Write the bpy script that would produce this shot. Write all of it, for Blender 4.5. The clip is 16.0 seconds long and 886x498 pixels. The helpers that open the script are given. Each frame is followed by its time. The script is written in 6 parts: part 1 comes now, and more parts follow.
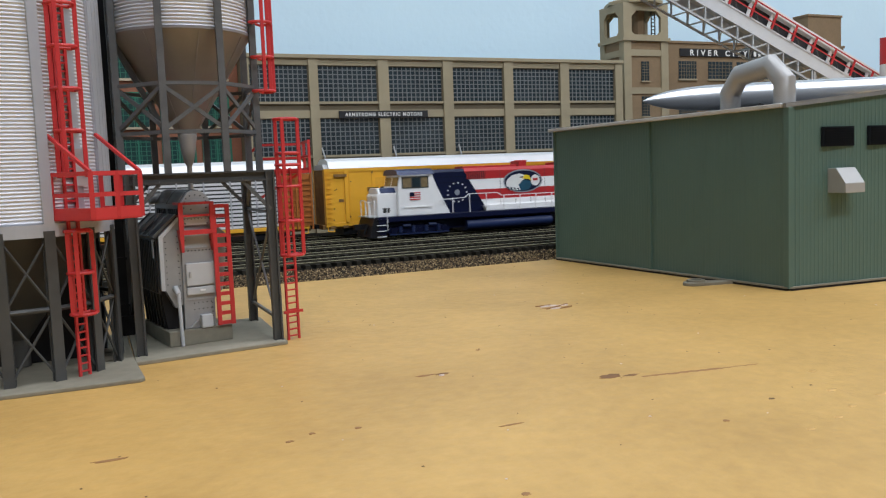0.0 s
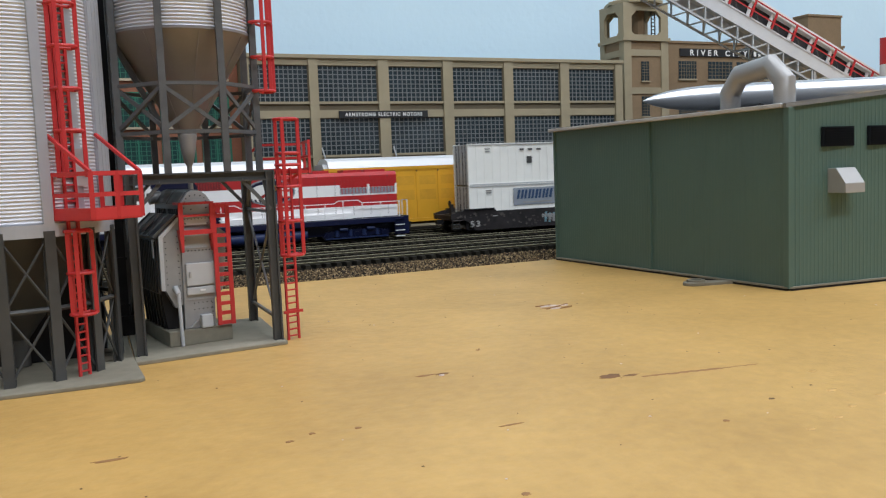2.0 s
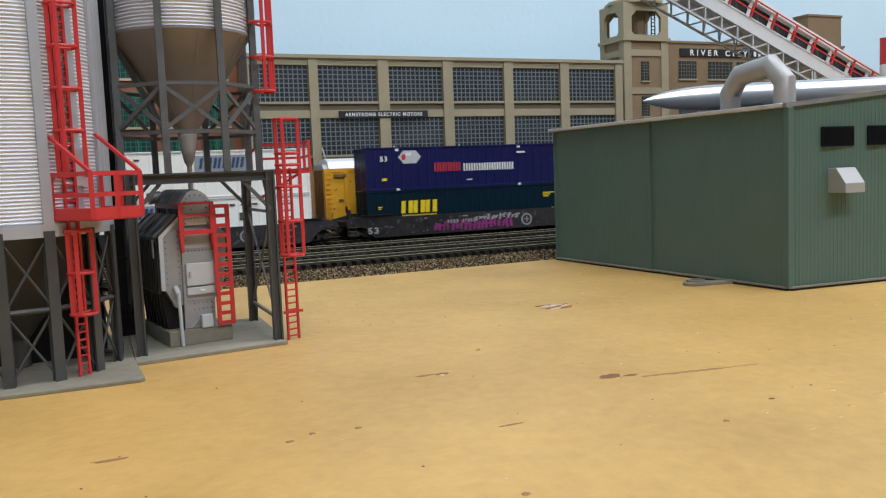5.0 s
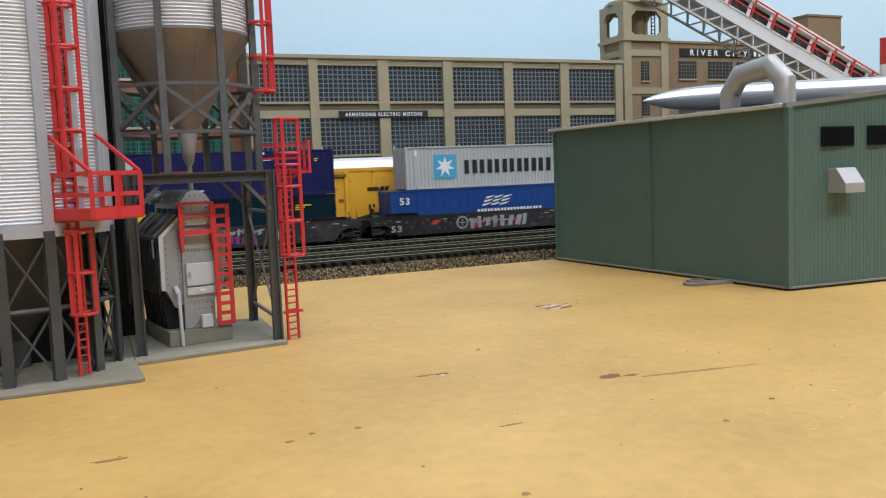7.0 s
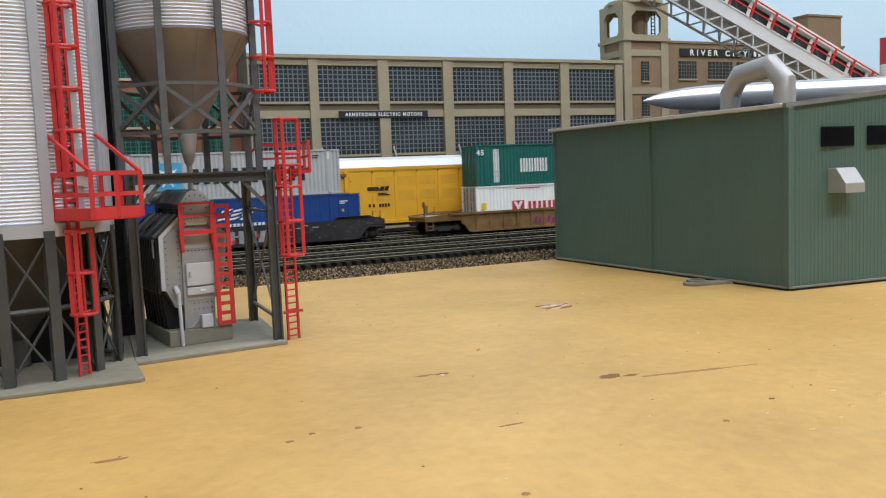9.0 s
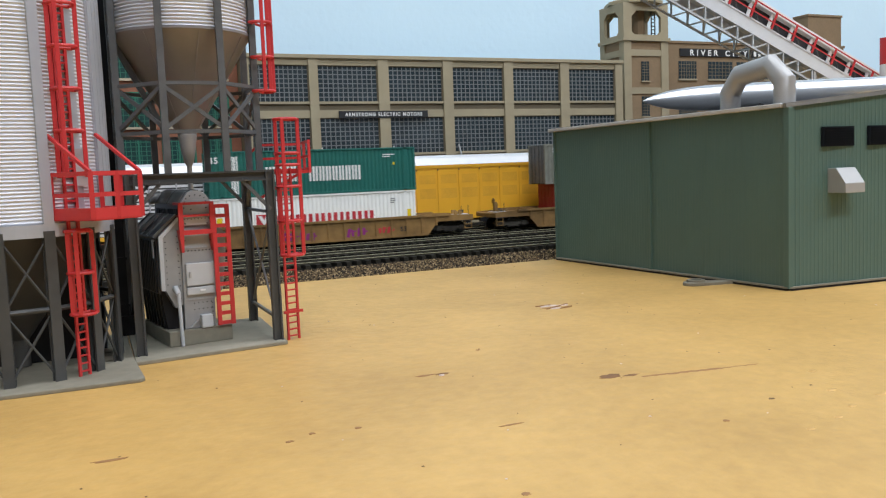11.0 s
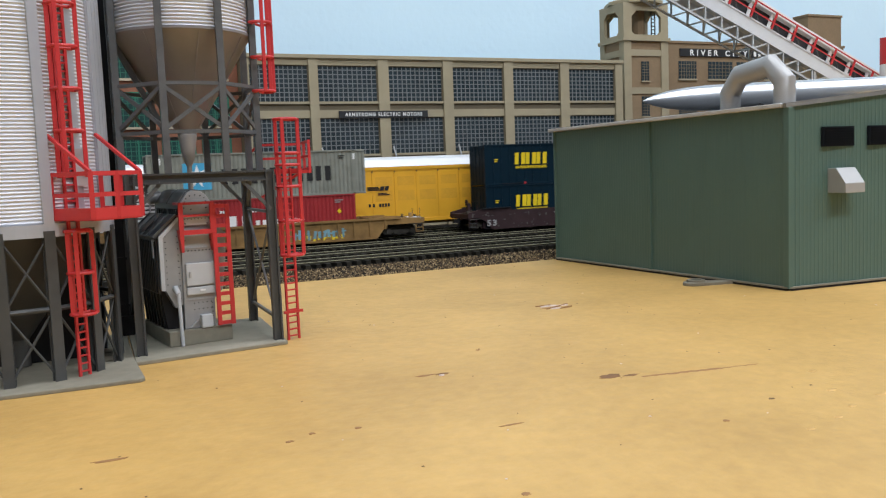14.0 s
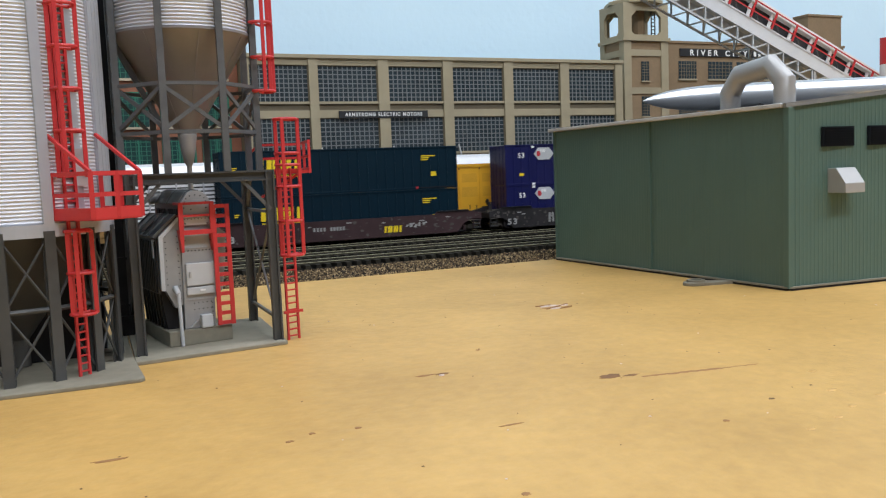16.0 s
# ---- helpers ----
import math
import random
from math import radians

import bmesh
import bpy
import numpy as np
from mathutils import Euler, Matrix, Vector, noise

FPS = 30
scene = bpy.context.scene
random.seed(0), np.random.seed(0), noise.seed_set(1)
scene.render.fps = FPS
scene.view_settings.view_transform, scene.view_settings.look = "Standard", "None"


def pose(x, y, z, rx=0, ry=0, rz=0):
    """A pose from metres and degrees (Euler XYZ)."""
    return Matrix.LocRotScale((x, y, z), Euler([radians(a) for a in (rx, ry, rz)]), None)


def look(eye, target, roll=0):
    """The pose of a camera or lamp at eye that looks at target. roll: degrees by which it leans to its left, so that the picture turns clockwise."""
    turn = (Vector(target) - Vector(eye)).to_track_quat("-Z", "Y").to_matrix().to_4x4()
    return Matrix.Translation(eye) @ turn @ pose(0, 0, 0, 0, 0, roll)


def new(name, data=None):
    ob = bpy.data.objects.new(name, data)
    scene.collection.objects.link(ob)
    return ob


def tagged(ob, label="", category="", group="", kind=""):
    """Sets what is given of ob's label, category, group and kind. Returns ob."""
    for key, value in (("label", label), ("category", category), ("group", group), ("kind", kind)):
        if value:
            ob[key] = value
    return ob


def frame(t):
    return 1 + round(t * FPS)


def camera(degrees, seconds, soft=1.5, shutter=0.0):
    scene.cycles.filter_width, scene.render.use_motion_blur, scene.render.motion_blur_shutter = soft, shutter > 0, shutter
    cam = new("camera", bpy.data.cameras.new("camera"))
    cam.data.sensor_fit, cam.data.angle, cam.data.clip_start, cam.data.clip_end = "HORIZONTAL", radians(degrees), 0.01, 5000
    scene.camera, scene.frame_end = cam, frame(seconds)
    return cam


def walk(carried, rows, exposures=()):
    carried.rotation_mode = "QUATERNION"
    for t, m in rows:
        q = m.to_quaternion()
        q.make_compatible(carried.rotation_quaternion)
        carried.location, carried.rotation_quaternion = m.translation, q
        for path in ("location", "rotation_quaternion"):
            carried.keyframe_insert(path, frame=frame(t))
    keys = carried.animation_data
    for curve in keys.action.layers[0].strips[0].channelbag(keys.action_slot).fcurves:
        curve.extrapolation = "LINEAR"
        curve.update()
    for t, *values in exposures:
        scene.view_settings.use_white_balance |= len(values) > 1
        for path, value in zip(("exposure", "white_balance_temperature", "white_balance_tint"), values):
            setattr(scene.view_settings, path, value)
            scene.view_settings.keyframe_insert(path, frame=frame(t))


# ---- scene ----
cam = camera(55.98, 16.0, soft=1.2, shutter=0.3)
CAMERA_POSE = Matrix.Translation((0, 0, 0.05748)) @ Matrix(((0.915462, 0.073065, -0.395716), (-0.400460, 0.068855, -0.913724), (-0.039514, 0.994947, 0.092294))).to_4x4()
walk(cam, [(0.0, CAMERA_POSE), (16.0, CAMERA_POSE)], exposures=[(0.0, -0.2), (4.0, -0.2), (6.3, 0.0), (16.0, 0.0)])

# ---- light: a closed room with ceiling light panels over the layout ----
world = bpy.data.worlds.new("room_air")
scene.world = world
world.use_nodes = True
world.node_tree.nodes["Background"].inputs[0].default_value = (0.8, 0.9, 1.0, 1)
world.node_tree.nodes["Background"].inputs[1].default_value = 0.05
LIGHTS = [(0.2, -0.9, 20.6), (1.6, -0.9, 14.8), (0.3, 0.15, 11.2), (1.7, 0.15, 10.4), (-1.0, -0.6, 3.6)]
for lx, ly, watts in LIGHTS:
    la = bpy.data.lights.new("ceiling_lamp", "AREA")
    la.shape, la.size, la.size_y, la.energy, la.color = "RECTANGLE", 1.1, 0.2, watts, (0.86, 0.94, 1.06)
    lo = new("ceiling_lamp", la)
    lo.matrix_world = look((lx, ly, 1.46), (lx, ly, 0))


# ---- materials ----
def mat(name, col, rough=0.6, metal=0.0, var=0.15, scale=300.0, bump=0.0, bscale=None, tint=None, spec=0.5, per=0.0):
    """Principled material: base colour varied at two scales, optional fine relief, per-piece variation."""
    m = bpy.data.materials.new(name)
    m.use_nodes = True
    nt = m.node_tree
    b = nt.nodes["Principled BSDF"]
    b.inputs["Roughness"].default_value = rough
    b.inputs["Metallic"].default_value = metal
    b.inputs["Specular IOR Level"].default_value = spec
    tc = nt.nodes.new("ShaderNodeTexCoord")
    n1 = nt.nodes.new("ShaderNodeTexNoise")
    n1.inputs["Scale"].default_value = scale
    n1.inputs["Detail"].default_value = 4
    n2 = nt.nodes.new("ShaderNodeTexNoise")
    n2.inputs["Scale"].default_value = scale * 0.09
    n2.inputs["Detail"].default_value = 3
    for n in (n1, n2):
        nt.links.new(tc.outputs["Object"], n.inputs["Vector"])
    mx = nt.nodes.new("ShaderNodeMath")
    mx.operation = "MULTIPLY_ADD"
    nt.links.new(n2.outputs["Fac"], mx.inputs[0])
    mx.inputs[1].default_value = 0.6
    sc = nt.nodes.new("ShaderNodeMath")
    sc.operation = "MULTIPLY"
    nt.links.new(n1.outputs["Fac"], sc.inputs[0])
    sc.inputs[1].default_value = 0.4
    nt.links.new(sc.outputs[0], mx.inputs[2])
    fac = mx.outputs[0]
    if per:
        oi = nt.nodes.new("ShaderNodeObjectInfo")
        pm = nt.nodes.new("ShaderNodeMath")
        pm.operation = "MULTIPLY_ADD"
        nt.links.new(oi.outputs["Random"], pm.inputs[0])
        pm.inputs[1].default_value = per
        nt.links.new(fac, pm.inputs[2])
        fac = pm.outputs[0]
    ramp = nt.nodes.new("ShaderNodeValToRGB")
    ramp.color_ramp.elements[0].position = 0.3
    ramp.color_ramp.elements[1].position = 0.7
    tint = tint or (1, 1, 1)
    lo = [max(0.0, c * (1 - var) * t) for c, t in zip(col, tint)]
    hi = [min(1.0, c * (1 + var)) for c in col]
    ramp.color_ramp.elements[0].color = (*lo, 1)
    ramp.color_ramp.elements[1].color = (*hi, 1)
    nt.links.new(fac, ramp.inputs["Fac"])
    nt.links.new(ramp.outputs["Color"], b.inputs["Base Color"])
    if bump:
        bp = nt.nodes.new("ShaderNodeBump")
        bp.inputs["Strength"].default_value = 0.6
        bp.inputs["Distance"].default_value = bump * 0.001
        n3 = nt.nodes.new("ShaderNodeTexNoise")
        n3.inputs["Scale"].default_value = bscale or scale * 3
        n3.inputs["Detail"].default_value = 5
        nt.links.new(tc.outputs["Object"], n3.inputs["Vector"])
        nt.links.new(n3.outputs["Fac"], bp.inputs["Height"])
        nt.links.new(bp.outputs["Normal"], b.inputs["Normal"])
    return m


M = {}
M["table"] = mat("tan_painted_board", (0.555, 0.335, 0.104), 0.5, var=0.15, scale=240, bump=0.5, bscale=260, tint=(0.98, 0.95, 0.88))
M["stain"] = mat("brown_stain", (0.2, 0.095, 0.038), 0.8, var=0.4, scale=900)
M["scratch"] = mat("scratch_brown", (0.31, 0.155, 0.06), 0.8, var=0.35, scale=900)
M["chip"] = mat("pale_paper_chip", (0.72, 0.6, 0.56), 0.8, var=0.1, scale=800)
M["speck"] = mat("dark_speck", (0.17, 0.1, 0.045), 0.9)
M["concrete"] = mat("grey_concrete", (0.235, 0.212, 0.158), 0.85, var=0.22, scale=250, bump=0.1)
M["steel"] = mat("dark_grey_plastic", (0.056, 0.057, 0.056), 0.5, var=0.3, scale=200)
M["black"] = mat("black_plastic", (0.014, 0.014, 0.016), 0.5, var=0.3, scale=200, spec=0.2)
M["red"] = mat("red_plastic", (0.56, 0.034, 0.036), 0.4, var=0.1, scale=200)
M["silver"] = mat("silver_corrugated", (0.62, 0.635, 0.68), 0.42, 0.2, var=0.06, scale=150)
M["silverstrip"] = mat("grey_strip", (0.46, 0.475, 0.52), 0.4, 0.3, var=0.08, scale=150)
M["cone"] = mat("brown_grey_cone", (0.262, 0.247, 0.25), 0.42, 0.15, var=0.3, scale=70, bump=0.05)
M["dryer"] = mat("light_grey_metal", (0.335, 0.34, 0.345), 0.42, 0.2, var=0.15, scale=200)
M["dryerdark"] = mat("dark_louvre", (0.028, 0.029, 0.032), 0.35, 0.1, var=0.3, scale=250)
M["green"] = mat("green_siding", (0.083, 0.144, 0.118), 0.5, var=0.12, scale=60, bump=0.05)
M["roof"] = mat("grey_roof_sheet", (0.5, 0.48, 0.455), 0.55, 0.1, var=0.12, scale=150)
M["darksheet"] = mat("dark_reflected_sheet", (0.045, 0.046, 0.048), 0.9, var=0.3, scale=200)
M["brace"] = mat("worn_grey_steel", (0.105, 0.108, 0.11), 0.42, var=0.35, scale=260)
M["vent"] = mat("black_vent", (0.012, 0.015, 0.02), 0.7, spec=0.1)
M["duct"] = mat("grey_duct", (0.41, 0.405, 0.4), 0.5, 0.35, var=0.08, scale=120)
M["tank"] = mat("polished_silver", (0.66, 0.68, 0.71), 0.33, 0.9, var=0.1, scale=60, bump=0.08, bscale=120)
M["white"] = mat("white_plastic", (0.78, 0.78, 0.76), 0.4, var=0.06, scale=150)
M["lightgrey"] = mat("pale_grey_plastic", (0.52, 0.53, 0.54), 0.5, var=0.1, scale=150)
M["conveyor"] = mat("pale_conveyor_paint", (0.66, 0.67, 0.69), 0.5, var=0.08, scale=150)
M["belt"] = mat("black_belt", (0.03, 0.03, 0.032), 0.7)
M["beige"] = mat("beige_stucco", (0.345, 0.292, 0.19), 0.8, var=0.1, scale=120, bump=0.1)
M["spandrel"] = mat("brown_spandrel", (0.155, 0.125, 0.08), 0.8, var=0.12, scale=150)
M["brown"] = mat("brown_brick_panel", (0.235, 0.16, 0.09), 0.85, var=0.14, scale=400)
M["glass"] = mat("blue_black_glass", (0.028, 0.042, 0.05), 0.12, var=0.6, scale=60, spec=0.7)
M["mullion"] = mat("grey_mullion", (0.165, 0.178, 0.182), 0.6, var=0.1, scale=200)
M["sign"] = mat("black_sign", (0.012, 0.013, 0.015), 0.5)
M["letter"] = mat("white_letter", (0.8, 0.8, 0.78), 0.5, var=0.05)
M["brick"] = mat("terracotta_brick", (0.275, 0.108, 0.06), 0.85, var=0.2, scale=500)
M["stone"] = mat("pale_stone_band", (0.5, 0.42, 0.3), 0.8)
M["greenwin"] = mat("dark_green_frame", (0.02, 0.16, 0.10), 0.5)
M["tealglass"] = mat("green_black_glass", (0.02, 0.06, 0.055), 0.2, var=0.4, scale=80)
M["sky"] = mat("sky_blue_wall", (0.66, 0.86, 1.0), 0.9, var=0.04, scale=4, bump=0.5, bscale=150)
# grey for the unseen room surfaces, dark enough to cut bounced fill light
M["wall"] = mat("dimmed_room_wall", (0.26, 0.26, 0.26), 0.9, var=0.05, scale=3)
M["floor"] = mat("dark_floor", (0.1, 0.09, 0.08), 0.8, var=0.1, scale=10)
M["ballast"] = mat("near_black_ballast", (0.013, 0.0115, 0.0095), 0.95, var=0.45, scale=900, bump=0.8, bscale=1300, spec=0.05)
M["tie"] = mat("dark_tie", (0.024, 0.022, 0.018), 0.9, var=0.3, scale=600, per=0.4, spec=0.05)
M["rail"] = mat("weathered_rail", (0.03, 0.027, 0.018), 0.7, 0.0, var=0.3, scale=300, spec=0.1)
M["railhead"] = mat("worn_rail_head", (0.36, 0.33, 0.215), 0.5, 0.1, var=0.12, scale=300)
M["yellow"] = mat("yellow_car_paint", (0.84, 0.43, 0.032), 0.4, var=0.08, scale=90)
M["yellowdirty"] = mat("weathered_yellow", (0.225, 0.125, 0.036), 0.7, var=0.5, scale=160, tint=(0.8, 0.75, 0.7))
M["orange"] = mat("orange_brown_paint", (0.40, 0.125, 0.02), 0.5, var=0.12, scale=150)
M["whiteroof"] = mat("white_roof", (0.78, 0.79, 0.8), 0.4, 0.2, var=0.05, scale=80)
M["navy"] = mat("navy_paint", (0.004, 0.007, 0.034), 0.35, var=0.15, scale=150, spec=0.35)
M["dnavy"] = mat("dark_navy_container", (0.0012, 0.014, 0.026), 0.5, var=0.15, scale=150, spec=0.15)
M["indigo"] = mat("indigo_container", (0.005, 0.007, 0.07), 0.4, var=0.12, scale=150, spec=0.35)
# lighter copy of the navy, with the light on roof, tank and trucks in it
M["litnavy"] = mat("lit_navy_paint", (0.014, 0.028, 0.095), 0.4, var=0.15, scale=150)
M["grillered"] = mat("dark_red_grille", (0.16, 0.014, 0.016), 0.6, var=0.2, scale=300)
M["locowhite"] = mat("white_paint", (0.9, 0.9, 0.9), 0.35, var=0.04, scale=200)
M["locored"] = mat("red_paint", (0.47, 0.022, 0.026), 0.38, var=0.1, scale=200)
M["cargrey"] = mat("dark_grey_car", (0.026, 0.023, 0.024), 0.65, var=0.65, scale=180, spec=0.25)
M["carbrown"] = mat("dark_brown_car", (0.044, 0.024, 0.025), 0.7, var=0.35, scale=180, spec=0.2)
M["greybox"] = mat("grey_container", (0.45, 0.46, 0.46), 0.5, var=0.1, scale=120)
M["oldgreybox"] = mat("weathered_grey_container", (0.22, 0.228, 0.195), 0.65, var=0.32, scale=140, tint=(1, 0.95, 0.88))
M["tealpatch"] = mat("deep_teal_decal", (0.008, 0.07, 0.12), 0.5)
M["lblue"] = mat("light_blue_decal", (0.06, 0.36, 0.58), 0.5)
M["blue"] = mat("blue_container", (0.006, 0.05, 0.22), 0.45, var=0.1, scale=120)
M["cred"] = mat("red_container", (0.33, 0.02, 0.024), 0.5, var=0.14, scale=140)
M["teal"] = mat("teal_container", (0.01, 0.13, 0.105), 0.5, var=0.12, scale=140)
M["cwhite"] = mat("white_container", (0.9, 0.9, 0.85), 0.5, var=0.05, scale=140)
M["greypanel"] = mat("grey_logo_panel", (0.27, 0.3, 0.34), 0.5)
M["logoblue"] = mat("deep_blue_logo", (0.01, 0.05, 0.13), 0.5)
M["cyel"] = mat("yellow_logo", (0.8, 0.58, 0.01), 0.5)
M["pink"] = mat("magenta_graffiti", (0.24, 0.02, 0.16), 0.6, var=0.4, scale=500)
M["gblue"] = mat("pale_blue_graffiti", (0.15, 0.29, 0.34), 0.6, var=0.4, scale=600)
M["ggrey"] = mat("grey_graffiti", (0.29, 0.285, 0.275), 0.6, var=0.3, scale=600)
M["gred"] = mat("red_logo", (0.5, 0.03, 0.04), 0.5)
# darker copy of the cone colour: shade under the silo is in it
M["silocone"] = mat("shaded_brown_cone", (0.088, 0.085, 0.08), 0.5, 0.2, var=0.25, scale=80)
M["perf"] = mat("perforated_yellow", (0.74, 0.375, 0.03), 0.5, var=0.1, scale=900)
M["tanglass"] = mat("tan_lit_glass", (0.2, 0.15, 0.085), 0.15, var=0.5, scale=300)
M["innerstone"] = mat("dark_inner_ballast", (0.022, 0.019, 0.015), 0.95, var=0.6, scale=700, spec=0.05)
M["grime"] = mat("chalky_grime", (0.07, 0.06, 0.056), 0.85, var=0.45, scale=500)
M["rust"] = mat("rusty_truck_steel", (0.062, 0.054, 0.042), 0.7, var=0.5, scale=500, spec=0.3)
M["gutter"] = mat("dull_grey_edging", (0.17, 0.172, 0.17), 0.6, var=0.2, scale=200)
M["wheel"] = mat("dark_steel_wheel", (0.05, 0.045, 0.04), 0.5, 0.6, var=0.3)
lampm = mat("lamp_diffuser", (0.9, 0.9, 0.88), 0.6)
lampm.node_tree.nodes["Principled BSDF"].inputs["Emission Color"].default_value = (1, 0.97, 0.92, 1)
lampm.node_tree.nodes["Principled BSDF"].inputs["Emission Strength"].default_value = 3.0
M["lamp"] = lampm


# ---- building helpers: numbers are millimetres of the model ----
MM = 0.001
ORIGIN = {}


def thing(name, x, y, z, label, category, group="", kind=""):
    ob = new(name)
    ob.empty_display_size = 0.01
    ob.location = (x * MM, y * MM, z * MM)
    ORIGIN[ob] = Vector((x, y, z))
    return tagged(ob, label, category, group, kind)


def root_of(ob):
    while ob.parent:
        ob = ob.parent
    return ob


def mesh_of(name, bm, material, origin=(0, 0, 0), smooth=False):
    me = bpy.data.meshes.new(name)
    o = Vector(origin)
    for v in bm.verts:
        v.co = (v.co - o) * MM
    bmesh.ops.recalc_face_normals(bm, faces=bm.faces)
    for f in bm.faces:
        f.smooth = smooth
    bm.to_mesh(me)
    bm.free()
    me.materials.append(material)
    if smooth:
        me.set_sharp_from_angle(angle=radians(35))
    return me


def part(name, bm, material, parent, label="", smooth=False, bevel=0.0):
    """One mesh object under a thing or a part, written in the place's own millimetres."""
    ob = new(name, mesh_of(name, bm, M[material], ORIGIN.get(root_of(parent), (0, 0, 0)), smooth))
    ob.parent = parent
    if bevel:
        md = ob.modifiers.new("bevel", "BEVEL")
        md.width, md.segments, md.limit_method = bevel * MM, 2, "ANGLE"
    return tagged(ob, label)


def single(name, bm, material, label, category, kind="", smooth=False, bevel=0.0, group=""):
    """A thing of one mesh; its origin is at its base."""
    c = [sum(v.co[i] for v in bm.verts) / len(bm.verts) for i in range(2)]
    o = (c[0], c[1], min(v.co.z for v in bm.verts))
    ob = new(name, mesh_of(name, bm, M[material], o, smooth))
    ob.location = Vector(o) * MM
    ORIGIN[ob] = Vector(o)
    if bevel:
        md = ob.modifiers.new("bevel", "BEVEL")
        md.width, md.segments, md.limit_method = bevel * MM, 2, "ANGLE"
    return tagged(ob, label, category, group, kind)


def box(bm, x0, y0, z0, x1, y1, z1):
    v = [bm.verts.new((x, y, z)) for x in (x0, x1) for y in (y0, y1) for z in (z0, z1)]
    for f in ((0, 1, 3, 2), (4, 6, 7, 5), (0, 4, 5, 1), (2, 3, 7, 6), (0, 2, 6, 4), (1, 5, 7, 3)):
        bm.faces.new([v[i] for i in f])
    return bm


def B(*a):
    return box(bmesh.new(), *a)


def beam(bm, p, q, w, h=None, up=(0, 0, 1)):
    """A bar from p to q, w wide and h high."""
    p, q = Vector(p), Vector(q)
    d = (q - p).normalized()
    u = Vector(up)
    if abs(d.dot(u)) > 0.98:
        u = Vector((0, 1, 0))
    s = d.cross(u).normalized()
    u = s.cross(d).normalized()
    h = w if h is None else h
    vs = []
    for c in (p, q):
        for a, b in ((-1, -1), (1, -1), (1, 1), (-1, 1)):
            vs.append(bm.verts.new(c + s * a * w / 2 + u * b * h / 2))
    for f in ((0, 3, 2, 1), (4, 5, 6, 7), (0, 1, 5, 4), (1, 2, 6, 5), (2, 3, 7, 6), (3, 0, 4, 7)):
        bm.faces.new([vs[i] for i in f])
    return bm


def rod(bm, p, q, r, r2=None, seg=10, caps=True):
    p, q = Vector(p), Vector(q)
    d = (q - p).normalized()
    u = Vector((0, 0, 1)) if abs(d.z) < 0.95 else Vector((1, 0, 0))
    s = d.cross(u).normalized()
    u = s.cross(d)
    r2 = r if r2 is None else r2
    rings = []
    for c, rad in ((p, r), (q, r2)):
        rings.append([bm.verts.new(c + (s * math.cos(2 * math.pi * k / seg) + u * math.sin(2 * math.pi * k / seg)) * rad) for k in range(seg)])
    for k in range(seg):
        bm.faces.new((rings[0][k], rings[0][(k + 1) % seg], rings[1][(k + 1) % seg], rings[1][k]))
    if caps:
        bm.faces.new(rings[0][::-1])
        bm.faces.new(rings[1])
    return bm


def lathe(bm, cx, cy, profile, seg=64):
    """Turn a list of (radius, z) about the upright axis at cx, cy."""
    rings = []
    for r, z in profile:
        rings.append([bm.verts.new((cx + r * math.cos(2 * math.pi * k / seg), cy + r * math.sin(2 * math.pi * k / seg), z)) for k in range(seg)])
    for a, b in zip(rings, rings[1:]):
        for k in range(seg):
            bm.faces.new((a[k], a[(k + 1) % seg], b[(k + 1) % seg], b[k]))
    return bm


def prism(bm, pts, lo, hi, axis="z"):
    """A plane outline pushed from lo to hi along an axis."""
    def at(a, b, c):
        return {"z": (a, b, c), "y": (a, c, b), "x": (c, a, b)}[axis]
    v0 = [bm.verts.new(at(a, b, lo)) for a, b in pts]
    v1 = [bm.verts.new(at(a, b, hi)) for a, b in pts]
    bm.faces.new(v0)
    bm.faces.new(v1[::-1])
    n = len(pts)
    for i in range(n):
        bm.faces.new((v0[i], v0[(i + 1) % n], v1[(i + 1) % n], v1[i]))
    return bm


def lettering(name, words, x, y, z, height, width, material, parent, gap=1.28):
    """Raised letters on a wall that faces the viewer."""
    cu = bpy.data.curves.new(name, "FONT")
    cu.body, cu.align_x, cu.align_y = words, "CENTER", "CENTER"
    cu.size, cu.extrude, cu.offset = 1.0, 0.02, 0.03
    cu.space_character, cu.space_word = gap, 1.2
    tmp = bpy.data.objects.new("tmp", cu)
    me = bpy.data.meshes.new_from_object(tmp)
    bpy.data.objects.remove(tmp)
    xs = [v.co.x for v in me.vertices]
    ys = [v.co.y for v in me.vertices]
    sx, sy = width / (max(xs) - min(xs)), height / (max(ys) - min(ys))
    mx, my = (max(xs) + min(xs)) / 2, (max(ys) + min(ys)) / 2
    o = ORIGIN.get(root_of(parent), Vector((0, 0, 0)))
    for v in me.vertices:
        v.co = (Vector((x + (v.co.x - mx) * sx, y - v.co.z * 5, z + (v.co.y - my) * sy)) - o) * MM
    me.materials.clear()
    me.materials.append(M[material])
    ob = new(name, me)
    ob.parent = parent
    return ob


# ---- room and layout base ----
single("table_top", B(-1490, -160, -19, 2490, 452, 0), "table", "tan painted plywood layout table top, stained and scratched", "table", "structure", bevel=1.5)
single("track_bed", prism(bmesh.new(), [(452, -19), (905, -19), (905, 5), (692, 5), (690, 4.5), (467.0, 4.5), (453, 0.2), (452, -4)], -1490, 2490, "x"), "ballast", "near-black ballasted track bed behind the table", "track bed", "structure")
single("benchwork", B(-1480, -130, -1000, 2480, -110, -19), "wall", "plain grey panel closing the front of the layout table", "panel", "structure")
